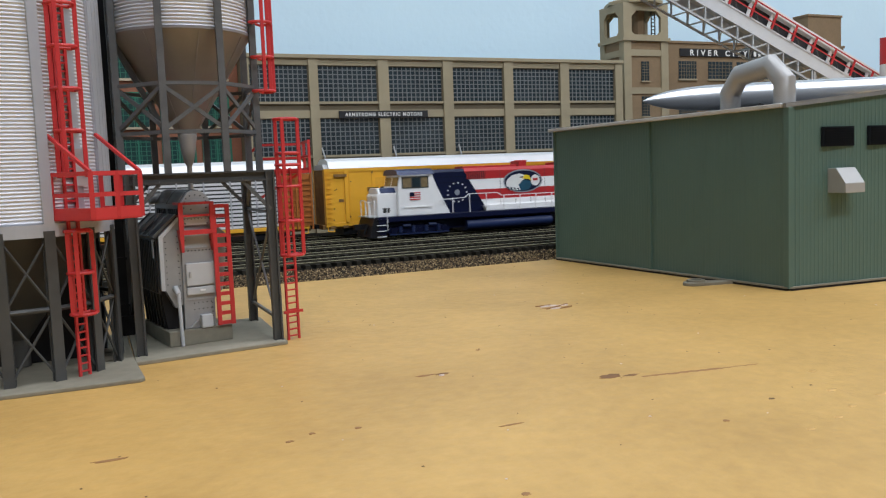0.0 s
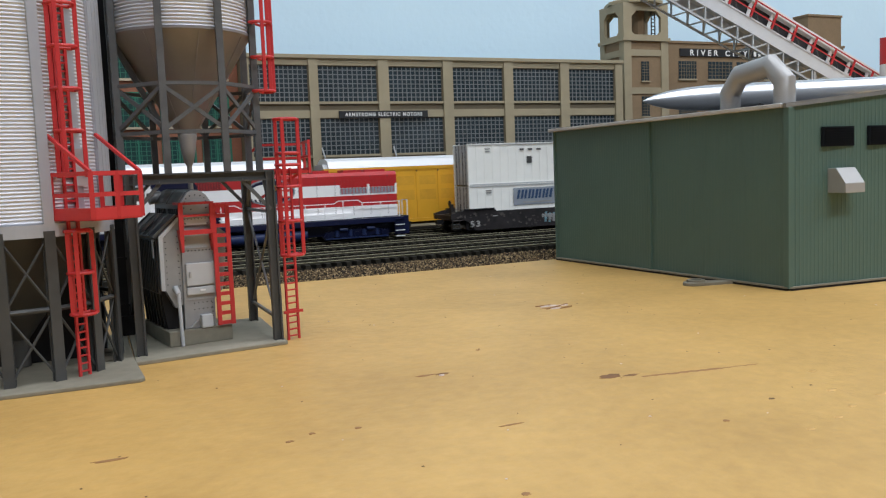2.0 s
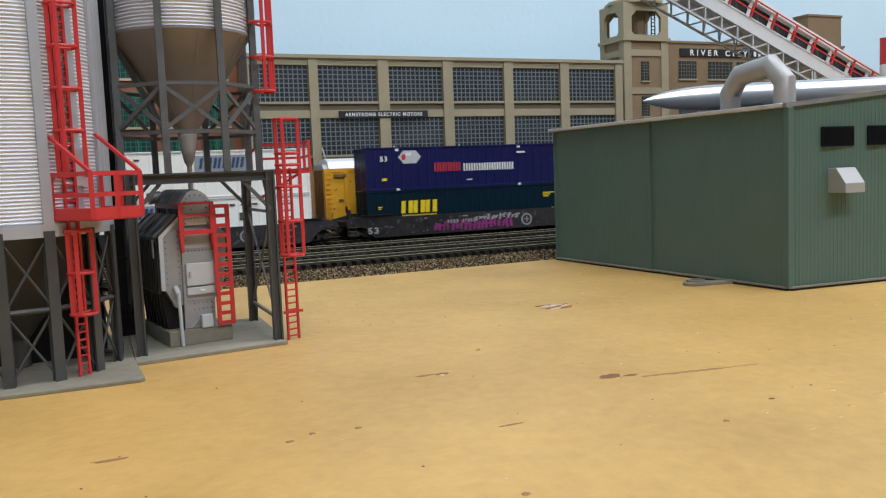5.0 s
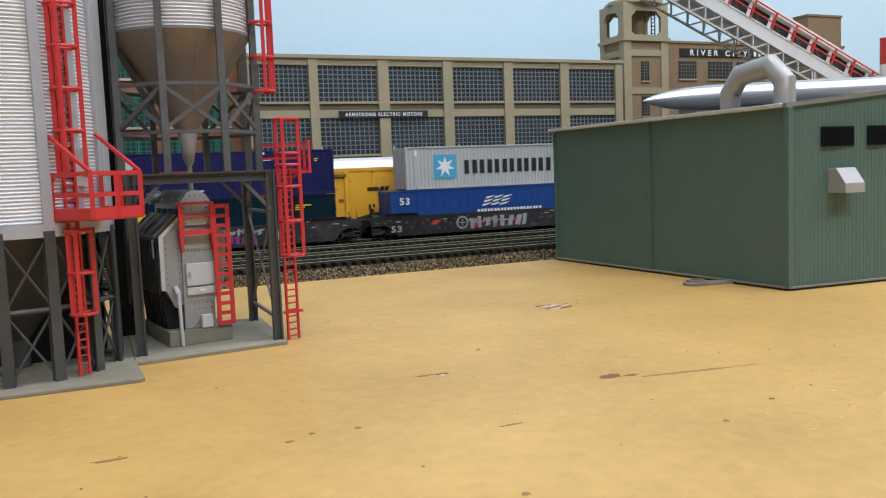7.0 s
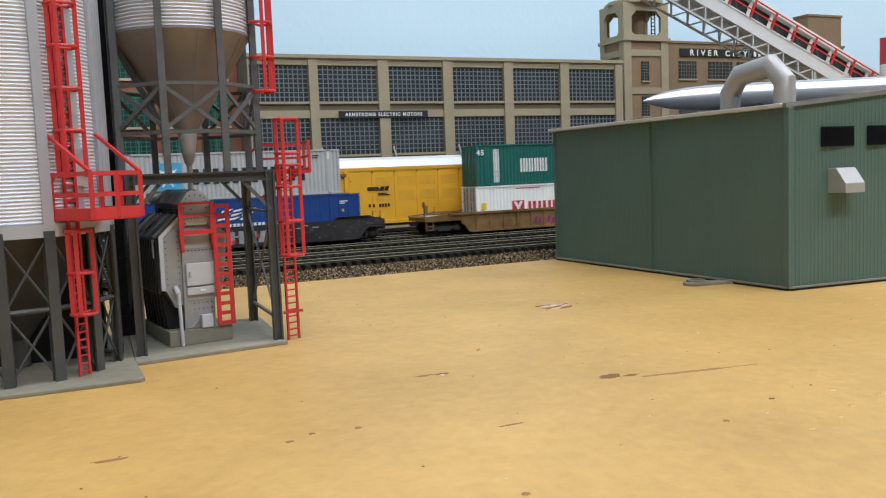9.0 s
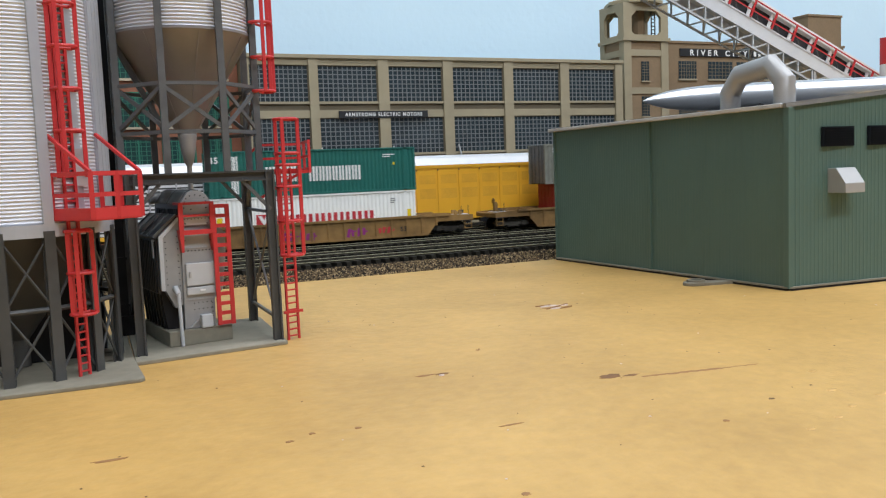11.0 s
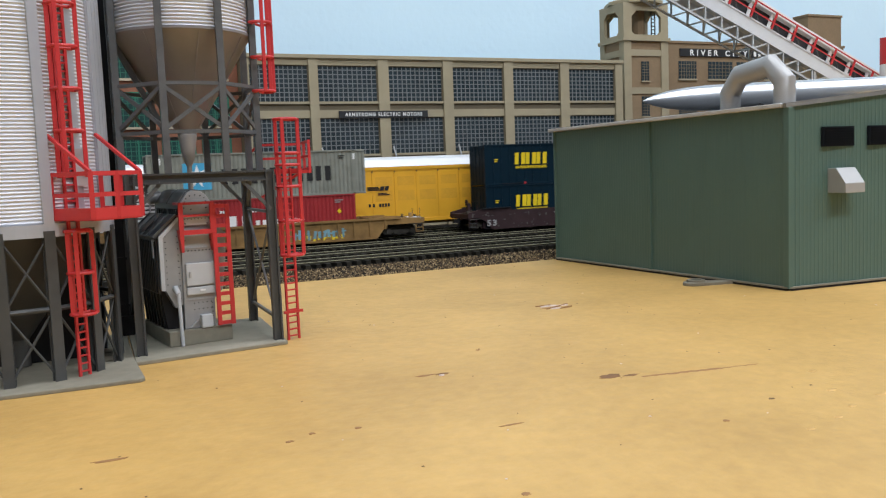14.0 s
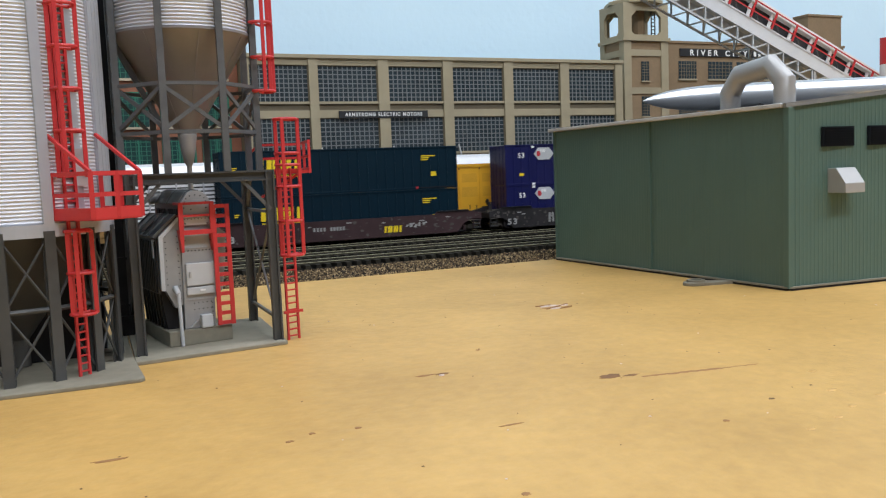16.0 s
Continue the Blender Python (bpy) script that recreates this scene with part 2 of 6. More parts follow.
single("backdrop", B(-1500, 905, -1000, 2500, 925, 1500), "sky", "light sky blue painted backdrop wall", "wall", "structure")
single("wall_south", B(-1500, -2020, -1000, 2500, -2000, 1500), "wall", "unseen room wall behind the viewer, darkened to cut bounced light", "wall", "structure")
single("wall_west", B(-1520, -2000, -1000, -1500, 905, 1500), "wall", "unseen side wall of the room, darkened to cut bounced light", "wall", "structure")
single("wall_east", B(2500, -2000, -1000, 2520, 905, 1500), "wall", "unseen side wall of the room, darkened to cut bounced light", "wall", "structure")
single("floor", B(-1500, -2000, -1020, 2500, 905, -1000), "floor", "plain grey room floor", "floor", "structure")
single("ceiling", B(-1500, -2000, 1500, 2500, 905, 1520), "wall", "unseen ceiling, darkened to cut bounced light", "ceiling", "structure")
for lx, ly, watts in LIGHTS:
    fx = thing("ceiling_light", lx * 1000, ly * 1000, 1470, "white rectangular ceiling light fixture, lit", "ceiling light", "ceiling lights")
    part("housing", B(lx * 1000 - 570, ly * 1000 - 120, 1472, lx * 1000 + 570, ly * 1000 + 120, 1500), "white", fx)
    part("diffuser", B(lx * 1000 - 550, ly * 1000 - 100, 1468, lx * 1000 + 550, ly * 1000 + 100, 1472), "lamp", fx, "glowing white diffuser")


# ---- green shed with vents, duct and tank on its roof ----
SC, SL = (280.0, 270.0), (271.0, 446.0)
SX = 480.0
shed = thing("shed", 375, 358, 0, "green corrugated metal shed with a pale grey roof", "shed")


def wall_line(a, b, z0, za, zb, pitch, depth, thick, out):
    """Ribbed sheet wall between two plan points; its top runs from za to zb."""
    bm = bmesh.new()
    a, b = Vector((*a, 0)), Vector((*b, 0))
    d = b - a
    n = int(d.length / pitch)
    o = Vector((*out, 0)).normalized()
    rows = []
    for i in range(n):
        for f, k in ((0.0, 0), (0.62, 0), (0.72, 1), (0.9, 1)):
            t = (i + f) / n
            rows.append((t, a + d * t + o * depth * k))
    rows.append((1.0, b))
    prev = None
    for t, q in rows:
        top = za + (zb - za) * t
        cur = [bm.verts.new((q.x, q.y, z0)), bm.verts.new((q.x, q.y, top))]
        if prev:
            bm.faces.new((prev[0], cur[0], cur[1], prev[1]))
        prev = cur
    q0, q1 = a - o * thick, b - o * thick
    v = [bm.verts.new((q0.x, q0.y, z0)), bm.verts.new((q1.x, q1.y, z0)), bm.verts.new((q1.x, q1.y, zb)), bm.verts.new((q0.x, q0.y, za))]
    bm.faces.new(v)
    return bm


RZ = 88.3
XR = 375.0
part("side_wall", wall_line(SL, SC, 1.0, 79, 79, 2.1, 0.07, 2.0, (-1, -0.05)), "green", shed, "ribbed green long wall")
part("end_wall", wall_line(SC, (XR, 263.0), 1.0, 79, RZ, 2.1, 0.14, 2.0, (-0.07, -1)), "green", shed, "ribbed green end wall")
part("end_wall", wall_line((XR, 263.0), (SX, 255.5), 1.0, RZ, 79, 2.1, 0.4, 2.0, (-0.07, -1)), "green", shed)
part("back_wall", wall_line((SX - 9, 431), (SX, 255.5), 1.0, 79, 79, 4, 0.25, 2.0, (1, 0.05)), "green", shed)
bm = bmesh.new()
prism(bm, [(SL[0], SL[1]), (SX - 9, 431), (SX - 9, 429), (SL[0], SL[1] - 2)], 1.0, 79)
part("rear_wall", bm, "green", shed)
# sill, black to paint the shadow line under the walls; corner posts and seam
bm = beam(bmesh.new(), (SL[0] - 0.6, SL[1], 0.5), (SC[0] - 0.6, SC[1] - 0.4, 0.5), 1.6, 1.0)
beam(bm, (SC[0] - 0.6, SC[1] - 0.6, 0.5), (SX, 255, 0.5), 1.6, 1.0)
part("sill", bm, "black", shed, "black strip painted as the shadow line under the walls")
bm = beam(bmesh.new(), (SL[0] - 0.9, SL[1], 1.35), (SC[0] - 0.9, SC[1] - 0.8, 1.35), 1.8, 0.7)
beam(bm, (SC[0] - 0.7, SC[1] - 0.9, 1.35), (SX, 254.7, 1.35), 1.8, 0.7)
part("base_strip", bm, "concrete", shed, "pale grey base strip")
for nm, (x, y), w in (("corner_trim", (SC[0] - 0.3, SC[1] - 0.3), 2.8), ("corner_trim", (SL[0] - 0.1, SL[1]), 1.6), ("seam_trim", (275.0, 358.5), 1.6)):
    part(nm, B(x - w / 2, y - w / 2, 1.0, x + w / 2, y + w / 2, 79), "green", shed, bevel=0.2)
# roof sheets with an overhang
for x0, y0, z0, x1, y1, z1, ye0, ye1 in ((267.5, 0, 79.0, XR, 0, RZ + 0.5, 0, 0),):
    bm = bmesh.new()
    a = [(267.6, 448.5), (276.8, 271.6), (XR, 266.0), (XR, 440.0)]
    zz = [79.0, 79.0, 80.5, 80.5]
    lo = [bm.verts.new((x, y, z)) for (x, y), z in zip(a, zz)]
    hi = [bm.verts.new((x, y, z + 1.9)) for (x, y), z in zip(a, zz)]
    bm.faces.new(lo), bm.faces.new(hi)
    for i in range(4):
        bm.faces.new((lo[i], lo[(i + 1) % 4], hi[(i + 1) % 4], hi[i]))
    part("roof", bm, "roof", shed, "pale grey roof sheet", bevel=0.3)
bm = bmesh.new()
a = [(XR, 440.0), (XR, 266.0), (SX + 4, 259), (SX - 5, 433)]
zz = [80.5, 80.5, 79, 79]
lo = [bm.verts.new((x, y, z)) for (x, y), z in zip(a, zz)]
hi = [bm.verts.new((x, y, z + 1.9)) for (x, y), z in zip(a, zz)]
bm.faces.new(lo), bm.faces.new(hi)
for i in range(4):
    bm.faces.new((lo[i], lo[(i + 1) % 4], hi[(i + 1) % 4], hi[i]))
part("roof", bm, "roof", shed)

# added dark sheets on the roof, so the tank's underside reflects dark
for a, zz in (([(271, 445.5), (281.5, 275.5), (XR, 270.5), (XR, 437.5)], [81.0, 81.0, 82.4, 82.4]), ([(XR, 437.5), (XR, 270.5), (SX + 1, 264), (SX - 7, 430)], [82.4, 82.4, 81.0, 81.0])):
    bm = bmesh.new()
    lo = [bm.verts.new((x, y, z - 0.4)) for (x, y), z in zip(a, zz)]
    hi = [bm.verts.new((x, y, z + 0.3)) for (x, y), z in zip(a, zz)]
    bm.faces.new(lo), bm.faces.new(hi)
    for i in range(4):
        bm.faces.new((lo[i], lo[(i + 1) % 4], hi[(i + 1) % 4], hi[i]))
    part("roof_felt", bm, "darksheet", shed, "dark grey sheet added to darken the tank's reflection")

for xa, za, xb, zb in ((277.5, 79.2, XR, RZ + 0.2), (XR, RZ + 0.2, SX + 3, 79.2)):
    part("gable_trim", beam(bmesh.new(), (xa, 270.2 - 0.0737 * (xa - 280) - 0.6, za + 0.6), (xb, 270.2 - 0.0737 * (xb - 280) - 0.6, zb + 0.6), 2.2, 2.0), "gutter", shed, "dull grey gable edging")


def end_y(x):
    return 270.0 - 0.0737 * (x - 280.0)


def louvre(x0, x1, z0, z1):
    y = end_y((x0 + x1) / 2)
    fr = part("louvre", B(x0, y - 0.9, z0, x1, y + 0.5, z1), "vent", shed, "black louvred vent")
    n = 8
    for i in range(n):
        zz_ = z0 + (z1 - z0) * (i + 0.5) / n
        part("slat", beam(bmesh.new(), (x0 + 0.6, y - 1.2, zz_), (x1 - 0.6, y - 1.2, zz_), 0.9, 0.35), "vent", fr)


louvre(297.2, 315.7, 61.8, 70.4)
louvre(323.0, 341.5, 61.8, 70.4)
# sloped metal hood on the end wall
hx0, hx1, hz0, hz1 = 301.2, 312.8, 41.5, 52.3
bm = prism(bmesh.new(), [(269.4, hz0), (259.0, hz0), (259.0, 45.7), (264.0, hz1), (269.4, hz1)], hx0, hx1, "x")
part("vent_hood", bm, "duct", shed, "pale grey metal vent hood", bevel=0.25)

# bent exhaust duct standing on the eave
duct = thing("exhaust_duct", 281, 289, 80, "grey bent exhaust duct standing on the shed roof", "duct")


def swept(pts, r, seg=20):
    bm = bmesh.new()
    rings = []
    n = len(pts)
    for i, c in enumerate(pts):
        c = Vector(c)
        d = (Vector(pts[min(i + 1, n - 1)]) - Vector(pts[max(i - 1, 0)])).normalized()
        s = Vector((1, 0.05, 0)).normalized()
        u = d.cross(s).normalized()
        k_ = 1.0
        if 0 < i < n - 1:
            d1 = (c - Vector(pts[i - 1])).normalized()
            d2 = (Vector(pts[i + 1]) - c).normalized()
            k_ = 1 / max(0.5, math.cos(d1.angle(d2) / 2))
        rings.append([bm.verts.new(c + s * r * math.cos(2 * math.pi * k / seg) + u * r * k_ * math.sin(2 * math.pi * k / seg)) for k in range(seg)])
    for a_, b_ in zip(rings, rings[1:]):
        for k in range(seg):
            bm.faces.new((a_[k], a_[(k + 1) % seg], b_[(k + 1) % seg], b_[k]))
    bm.faces.new(rings[0])
    bm.faces.new(rings[-1])
    return bm


YA, YB, XD = 309.5, 276.5, 284.5
part("pipe", swept([(XD, YA, 80), (XD, YA, 88.6), (XD, YA - 6.5, 96.3), (XD, YB + 7.5, 98.4), (XD, YB, 90.8), (XD, YB, 80)], 4.6), "duct", duct, smooth=True)

# long polished tank behind the duct
tank = thing("silver_tank", 400, 412, 88, "polished silver tank with a pointed end on the shed roof", "tank")
bm = bmesh.new()
P0, P1 = Vector((324.0, 428.0, 96.0)), Vector((500.0, 384.0, 100.0))
ax = (P1 - P0).normalized()
sd = Vector((0, 0, 1)).cross(ax).normalized()
upv = ax.cross(sd)
rings = []
for s_, r_ in ((0, 0.3), (3, 1.6), (8, 3.4), (16, 5.4), (28, 7.0), (42, 7.9), (60, 8.2), (120, 8.2), (178, 8.2)):
    c = P0 + ax * s_
    rings.append([bm.verts.new(c + (sd * math.cos(2 * math.pi * k / 36) + upv * math.sin(2 * math.pi * k / 36)) * r_) for k in range(36)])
for a_, b_ in zip(rings, rings[1:]):
    for k in range(36):
        bm.faces.new((a_[k], a_[(k + 1) % 36], b_[(k + 1) % 36], b_[k]))
bm.faces.new(rings[0])
bm.faces.new(rings[-1])
part("shell", bm, "tank", tank, smooth=True)
for s_ in (75, 135):
    c = P0 + ax * s_
    part("saddle", B(c.x - 2, c.y - 6, 81.5, c.x + 2, c.y + 6, c.z - 5.5), "steel", tank)

# flat oval cover lying by the shed
bm = prism(bmesh.new(), [(262 + 6.5 * math.cos(a_ * math.pi / 12), 308.5 + 5.0 * math.sin(a_ * math.pi / 12)) for a_ in range(24)], 0, 1.6)
cover = thing("ground_plate", 266, 305, 0, "grey rounded plate lying on the table by the shed", "plate")
part("disc", bm, "concrete", cover, bevel=0.3)
bm = lathe(bmesh.new(), 262, 308.5, [(2.6, 1.6), (2.6, 2.5), (4.2, 2.5), (4.2, 1.6)], 24)
part("rim", bm, "concrete", cover, "raised ring", smooth=True)
part("tongue", prism(bmesh.new(), [(262, 303.8), (277.5, 300.5), (277.2, 306.5), (262, 313)], 0, 1.3), "concrete", cover)

# ---- grain silo on columns ----
CX, CY, CR = -20.0, 292.0, 29.0
silo = thing("grain_silo", CX, CY, 0, "silver corrugated grain silo on dark grey columns", "silo")
prof = []
z = 47.0
while z < 168:
    prof += [(CR - 0.18, z), (CR + 0.06, z + 0.28), (CR + 0.18, z + 0.54), (CR + 0.06, z + 0.8)]
    z += 1.08
prof += [(CR, 168), (3, 182), (0.2, 182)]
part("shell", lathe(bmesh.new(), CX, CY, prof, 96), "silver", silo, "silver corrugated wall", smooth=True)
part("ring_beam", lathe(bmesh.new(), CX, CY, [(CR - 2, 43.2), (CR + 1.0, 43.2), (CR + 1.0, 47.0), (CR - 0.5, 47.0), (CR - 2, 43.2)], 64), "silverstrip", silo)
part("hopper", lathe(bmesh.new(), CX, CY, [(CR - 1.5, 45), (2.5, 10), (2.5, 1.5)], 48), "silocone", silo, "brown-grey hopper cone, darkened as if in shade", smooth=True)


def on_silo(deg, r):
    return CX + r * math.cos(radians(deg)), CY + r * math.sin(radians(deg))


for i in range(14):
    dg = -93.2 + i * 360 / 14
    x, y = on_silo(dg, CR + 0.2)
    t_ = Vector((-math.sin(radians(dg)), math.cos(radians(dg)), 0))
    rr_ = Vector((math.cos(radians(dg)), math.sin(radians(dg)), 0))
    bm = bmesh.new()
    for off, w, h in ((-0.9, 3.1, 0.6), (0.9, 3.1, 0.6), (0, 0.7, 1.8)):
        c = Vector((x, y, 0)) + rr_ * off
        vs = [c + t_ * a_ * w / 2 + rr_ * b_ * h / 2 for a_, b_ in ((-1, -1), (1, -1), (1, 1), (-1, 1))]
        prism(bm, [(v.x, v.y) for v in vs], 1.2, 45)
    part("column", bm, "steel", silo)
    if 10 <= i or i <= 5:
        x2, y2 = on_silo(dg + 360 / 14, CR + 0.2)
        for za, zb in ((1.8, 22.3), (22.3, 43.5), (22.3, 1.8), (43.5, 22.3)):
            part("brace", rod(bmesh.new(), (x, y, za), (x2, y2, zb), 0.42, seg=6), "steel", silo)
        part("girt", rod(bmesh.new(), (x, y, 22.3), (x2, y2, 22.3), 0.8, seg=8), "steel", silo)
for dg, hw in ((-106.0, 1.7), (-67.0, 1.45), (-46.5, 1.1), (-26.0, 1.3), (-20.6, 1.3), (-15.2, 1.3), (-9.8, 1.3), (-130.0, 1.35)):
    x, y = on_silo(dg, CR + 0.6)
    t_ = Vector((-math.sin(radians(dg)), math.cos(radians(dg)), 0))
    rr_ = Vector((math.cos(radians(dg)), math.sin(radians(dg)), 0))
    vs = [Vector((x, y, 0)) + t_ * a_ * hw + rr_ * b_ * 0.5 for a_, b_ in ((-1, -1), (1, -1), (1, 1), (-1, 1))]
    part("stiffener", prism(bmesh.new(), [(v.x, v.y) for v in vs], 47, 168), "silverstrip", silo, "smooth grey vertical strip")
x, y = on_silo(-4.0, CR + 0.9)
part("edge_strip", B(x - 1.5, y - 0.6, 43.5, x + 0.1, y + 0.6, 168), "roof", silo, "tan edge flange")
# added black block: stands in for deep shade behind the columns
part("machine_housing", B(-47, 296, 1.2, 2, 314, 41), "black", silo, "black block added to stand for the shade under the hopper", bevel=0.4)
ex, ey = on_silo(-44, CR + 1.2)
part("control_box", B(ex - 1.9, ey - 1.6, 57.5, ex + 1.9, ey + 1.0, 68.5), "lightgrey", silo)
part("pad", prism(bmesh.new(), [(-75, 253.6), (12.6, 253.6), (14.0, 255.0), (12.8, 283.6), (12.8, 335), (-75, 335)], 0, 1.2), "concrete", silo, "grey concrete pad", bevel=0.25)


def tube_ring(pts, r):
    """A closed tube through points that lie in one level plane."""
    bm = bmesh.new()
    n = len(pts)
    rings = []
    for i, p in enumerate(pts):
        d = (pts[(i + 1) % n] - pts[i - 1]).normalized()
        s_ = Vector((-d.y, d.x, 0))
        rings.append([bm.verts.new(p + s_ * r * math.cos(k * math.pi / 4) + Vector((0, 0, r * math.sin(k * math.pi / 4)))) for k in range(8)])
    for i in range(n):
        a, b = rings[i], rings[(i + 1) % n]
        for k in range(8):
            bm.faces.new((a[k], a[(k + 1) % 8], b[(k + 1) % 8], b[k]))
    return bm


def cage_ladder(parent, cx, cy, rad, z0, z1, zc0, zc1, width=3.2, cage=6.5, step=2.35, hoops=None, bars=4, rungs=True):
    """Ladder with an optional cage; rad is the way it faces, in degrees."""
    d = Vector((math.cos(radians(rad)), math.sin(radians(rad)), 0))
    t_ = Vector((-d.y, d.x, 0))
    c = Vector((cx, cy, 0))
    for s_ in (-1, 1) if rungs else ():
        p = c + t_ * s_ * width / 2
        part("stringer", beam(bmesh.new(), p + Vector((0, 0, z0)), p + Vector((0, 0, z1)), 0.75, 0.75, d), "red", parent)
    n = int((z1 - z0) / step) if rungs else 0
    for i in range(n):
        zz_ = z0 + (i + 0.6) * step
        part("rung", beam(bmesh.new(), c - t_ * width / 2 + Vector((0, 0, zz_)), c + t_ * width / 2 + Vector((0, 0, zz_)), 0.5), "red", parent)
    if zc1 > zc0:
        outl = [c - t_ * cage * 0.5, c - t_ * cage * 0.42 + d * cage * 0.62, c + t_ * cage * 0.42 + d * cage * 0.62, c + t_ * cage * 0.5]
        hoops = hoops or [zc0, (zc0 + zc1) / 2, zc1]
        for hz in hoops:
            ring = [outl[0]] + [c + d * cage * (0.22 + 0.58 * math.sin(math.pi * k / 8)) - t_ * cage * 0.54 * math.cos(math.pi * k / 8) for k in range(9)] + [outl[3]]
            bm = tube_ring([q + Vector((0, 0, hz)) for q in ring], 0.52)
            part("hoop", bm, "red", parent)
        for q in ([outl[0] + d * 1.2, outl[1], outl[2]] if bars == 4 else [outl[1], outl[2], (outl[1] + outl[2]) / 2 + d * 0.4]):
            part("cage_bar", beam(bmesh.new(), q + Vector((0, 0, zc0)), q + Vector((0, 0, zc1)), 1.25, 0.8), "red", parent, bevel=0.15)


sl = thing("silo_ladder", -2.2, 269.5, 1.2, "red caged ladder with railed platform on the silo", "ladder")
cage_ladder(sl, -2.0, 267.6, -53.1, 1.2, 47.5, 20.0, 44.5, hoops=[20.0, 32.2, 44.5])
cage_ladder(sl, -2.1, 268.4, -60.0, 49.5, 160.0, 60.0, 160.0, width=3.4, cage=7.2, hoops=[61.0, 73.5, 85.5, 97.5, 109.5, 122, 134, 147, 159])
PA, PB, PC, PD = Vector((-7, 266, 0)), Vector((3.4, 252, 0)), Vector((17, 262.2, 0)), Vector((6.6, 276, 0))
part("platform", prism(bmesh.new(), [(p.x, p.y) for p in (PA, PB, PC, PD)], 47.6, 48.6), "red", sl)
for a_, b_, n in ((PA, PB, 1), (PB, PC, 2), (PC, PD, 2)):
    for z0, w, h in ((60.9, 0.8, 1.2), (54.9, 0.7, 1.2), (49.6, 0.6, 3.2)):
        part("rail", beam(bmesh.new(), a_ + Vector((0, 0, z0)), b_ + Vector((0, 0, z0)), w, h), "red", sl)
    for i in range(n + 1):
        if i == 0 and a_ is not PA:
            continue
        q = a_.lerp(b_, i / n)
        part("post", beam(bmesh.new(), q + Vector((0, 0, 48)), q + Vector((0, 0, 61.3)), 1.3, 1.3), "red", sl)
part("strut", beam(bmesh.new(), (-7.2, 266.5, 72.5), PB + Vector((0, 0, 61.3)), 0.9), "red", sl)
part("strut", beam(bmesh.new(), (6.0, 277.0, 73.0), PC + Vector((0, 0, 61.3)), 0.9), "red", sl)

# ---- hopper bin tower with the grain dryer beneath ----
tower = thing("bin_tower", 38.3, 310, 0, "corrugated hopper bin on a dark grey steel tower", "bin")
part("pad", prism(bmesh.new(), [(12.9, 277.6), (62.8, 283.4), (64.5, 340), (13.6, 340)], 0, 1.3), "concrete", tower, "grey concrete pad", bevel=0.25)
FP = [(15.4, 287.0), (60.6, 288.0), (60.6, 333.0), (15.4, 333.0)]
for x, y in FP:
    bm = bmesh.new()
    for off, w, d in ((-1.25, 0.6, 3.2), (1.25, 0.6, 3.2), (0, 1.9, 0.8)):
        box(bm, x + off - w / 2, y - d / 2, 1.3, x + off + w / 2, y + d / 2, 60.6)
    part("post", bm, "steel", tower)
for (xa, ya), (xb, yb) in zip(FP, FP[1:] + FP[:1]):
    bm = bmesh.new()
    for zz_, w, h in ((57.3, 3.0, 0.6), (60.2, 3.0, 0.6), (58.8, 0.7, 3.0)):
        beam(bm, (xa, ya, zz_), (xb, yb, zz_), w, h)
    part("beam", bm, "steel", tower)
    d = (Vector((xb, yb, 0)) - Vector((xa, ya, 0))).normalized()
    for (x, y), s_ in (((xa, ya), 1), ((xb, yb), -1)):
        part("knee_brace", beam(bmesh.new(), (x, y, 47), (x + d.x * s_ * 9.5, y + d.y * s_ * 9.5, 57.5), 1.2), "brace", tower)
for za, zb in ((8, 46), (46, 8)):
    part("brace", beam(bmesh.new(), (60.6, 288, za), (60.6, 333, zb), 0.7), "brace", tower)
    part("brace", beam(bmesh.new(), (15.4, 288, za), (15.4, 333, zb), 0.7), "brace", tower)
part("strut", beam(bmesh.new(), (60.6, 288, 9), (60.6, 333, 9), 1.0), "brace", tower)
part("strut", beam(bmesh.new(), (60.6, 288, 46), (60.6, 333, 46), 1.0), "brace", tower)
BX_, BY_, BR = 37.0, 310.0, 23.5
prof = []
z = 107.8
while z < 150:
    prof += [(BR - 0.22, z), (BR + 0.08, z + 0.3), (BR + 0.22, z + 0.58), (BR + 0.08, z + 0.86)]
    z += 1.15
prof += [(BR, 150), (2, 160), (0.1, 160)]
part("shell", lathe(bmesh.new(), BX_, BY_, prof, 96), "silver", tower, "silver corrugated bin wall", smooth=True)
part("hopper", lathe(bmesh.new(), BX_, BY_, [(BR + 0.5, 108.2), (BR + 0.5, 107.4), (BR - 0.4, 106.6), (3.1, 74.2)], 64), "cone", tower, "brown-grey conical hopper", smooth=True)
part("spout", lathe(bmesh.new(), BX_, BY_, [(3.1, 74.6), (3.3, 74.2), (3.2, 73.4), (2.6, 69.0), (1.7, 64.4), (1.1, 63.4), (0.9, 63.0), (0.9, 50.0)], 32), "duct", tower, "grey spout and pipe", smooth=True)
for i in range(8):
    a_ = radians(-90 + 45 * i + 8)
    u_ = Vector((math.cos(a_), math.sin(a_), 0))
    c_ = Vector((BX_, BY_, 0))
    part("seam", beam(bmesh.new(), c_ + u_ * (BR - 0.25) + Vector((0, 0, 106.6)), c_ + u_ * 3.15 + Vector((0, 0, 74.4)), 0.45, 0.3, u_), "cone", tower)
cols = []
for i in range(8):
    a_ = radians(-90 - 22.5 + 45 * i)
    cols.append((BX_ + 24.9 * math.cos(a_), BY_ + 24.9 * math.sin(a_)))
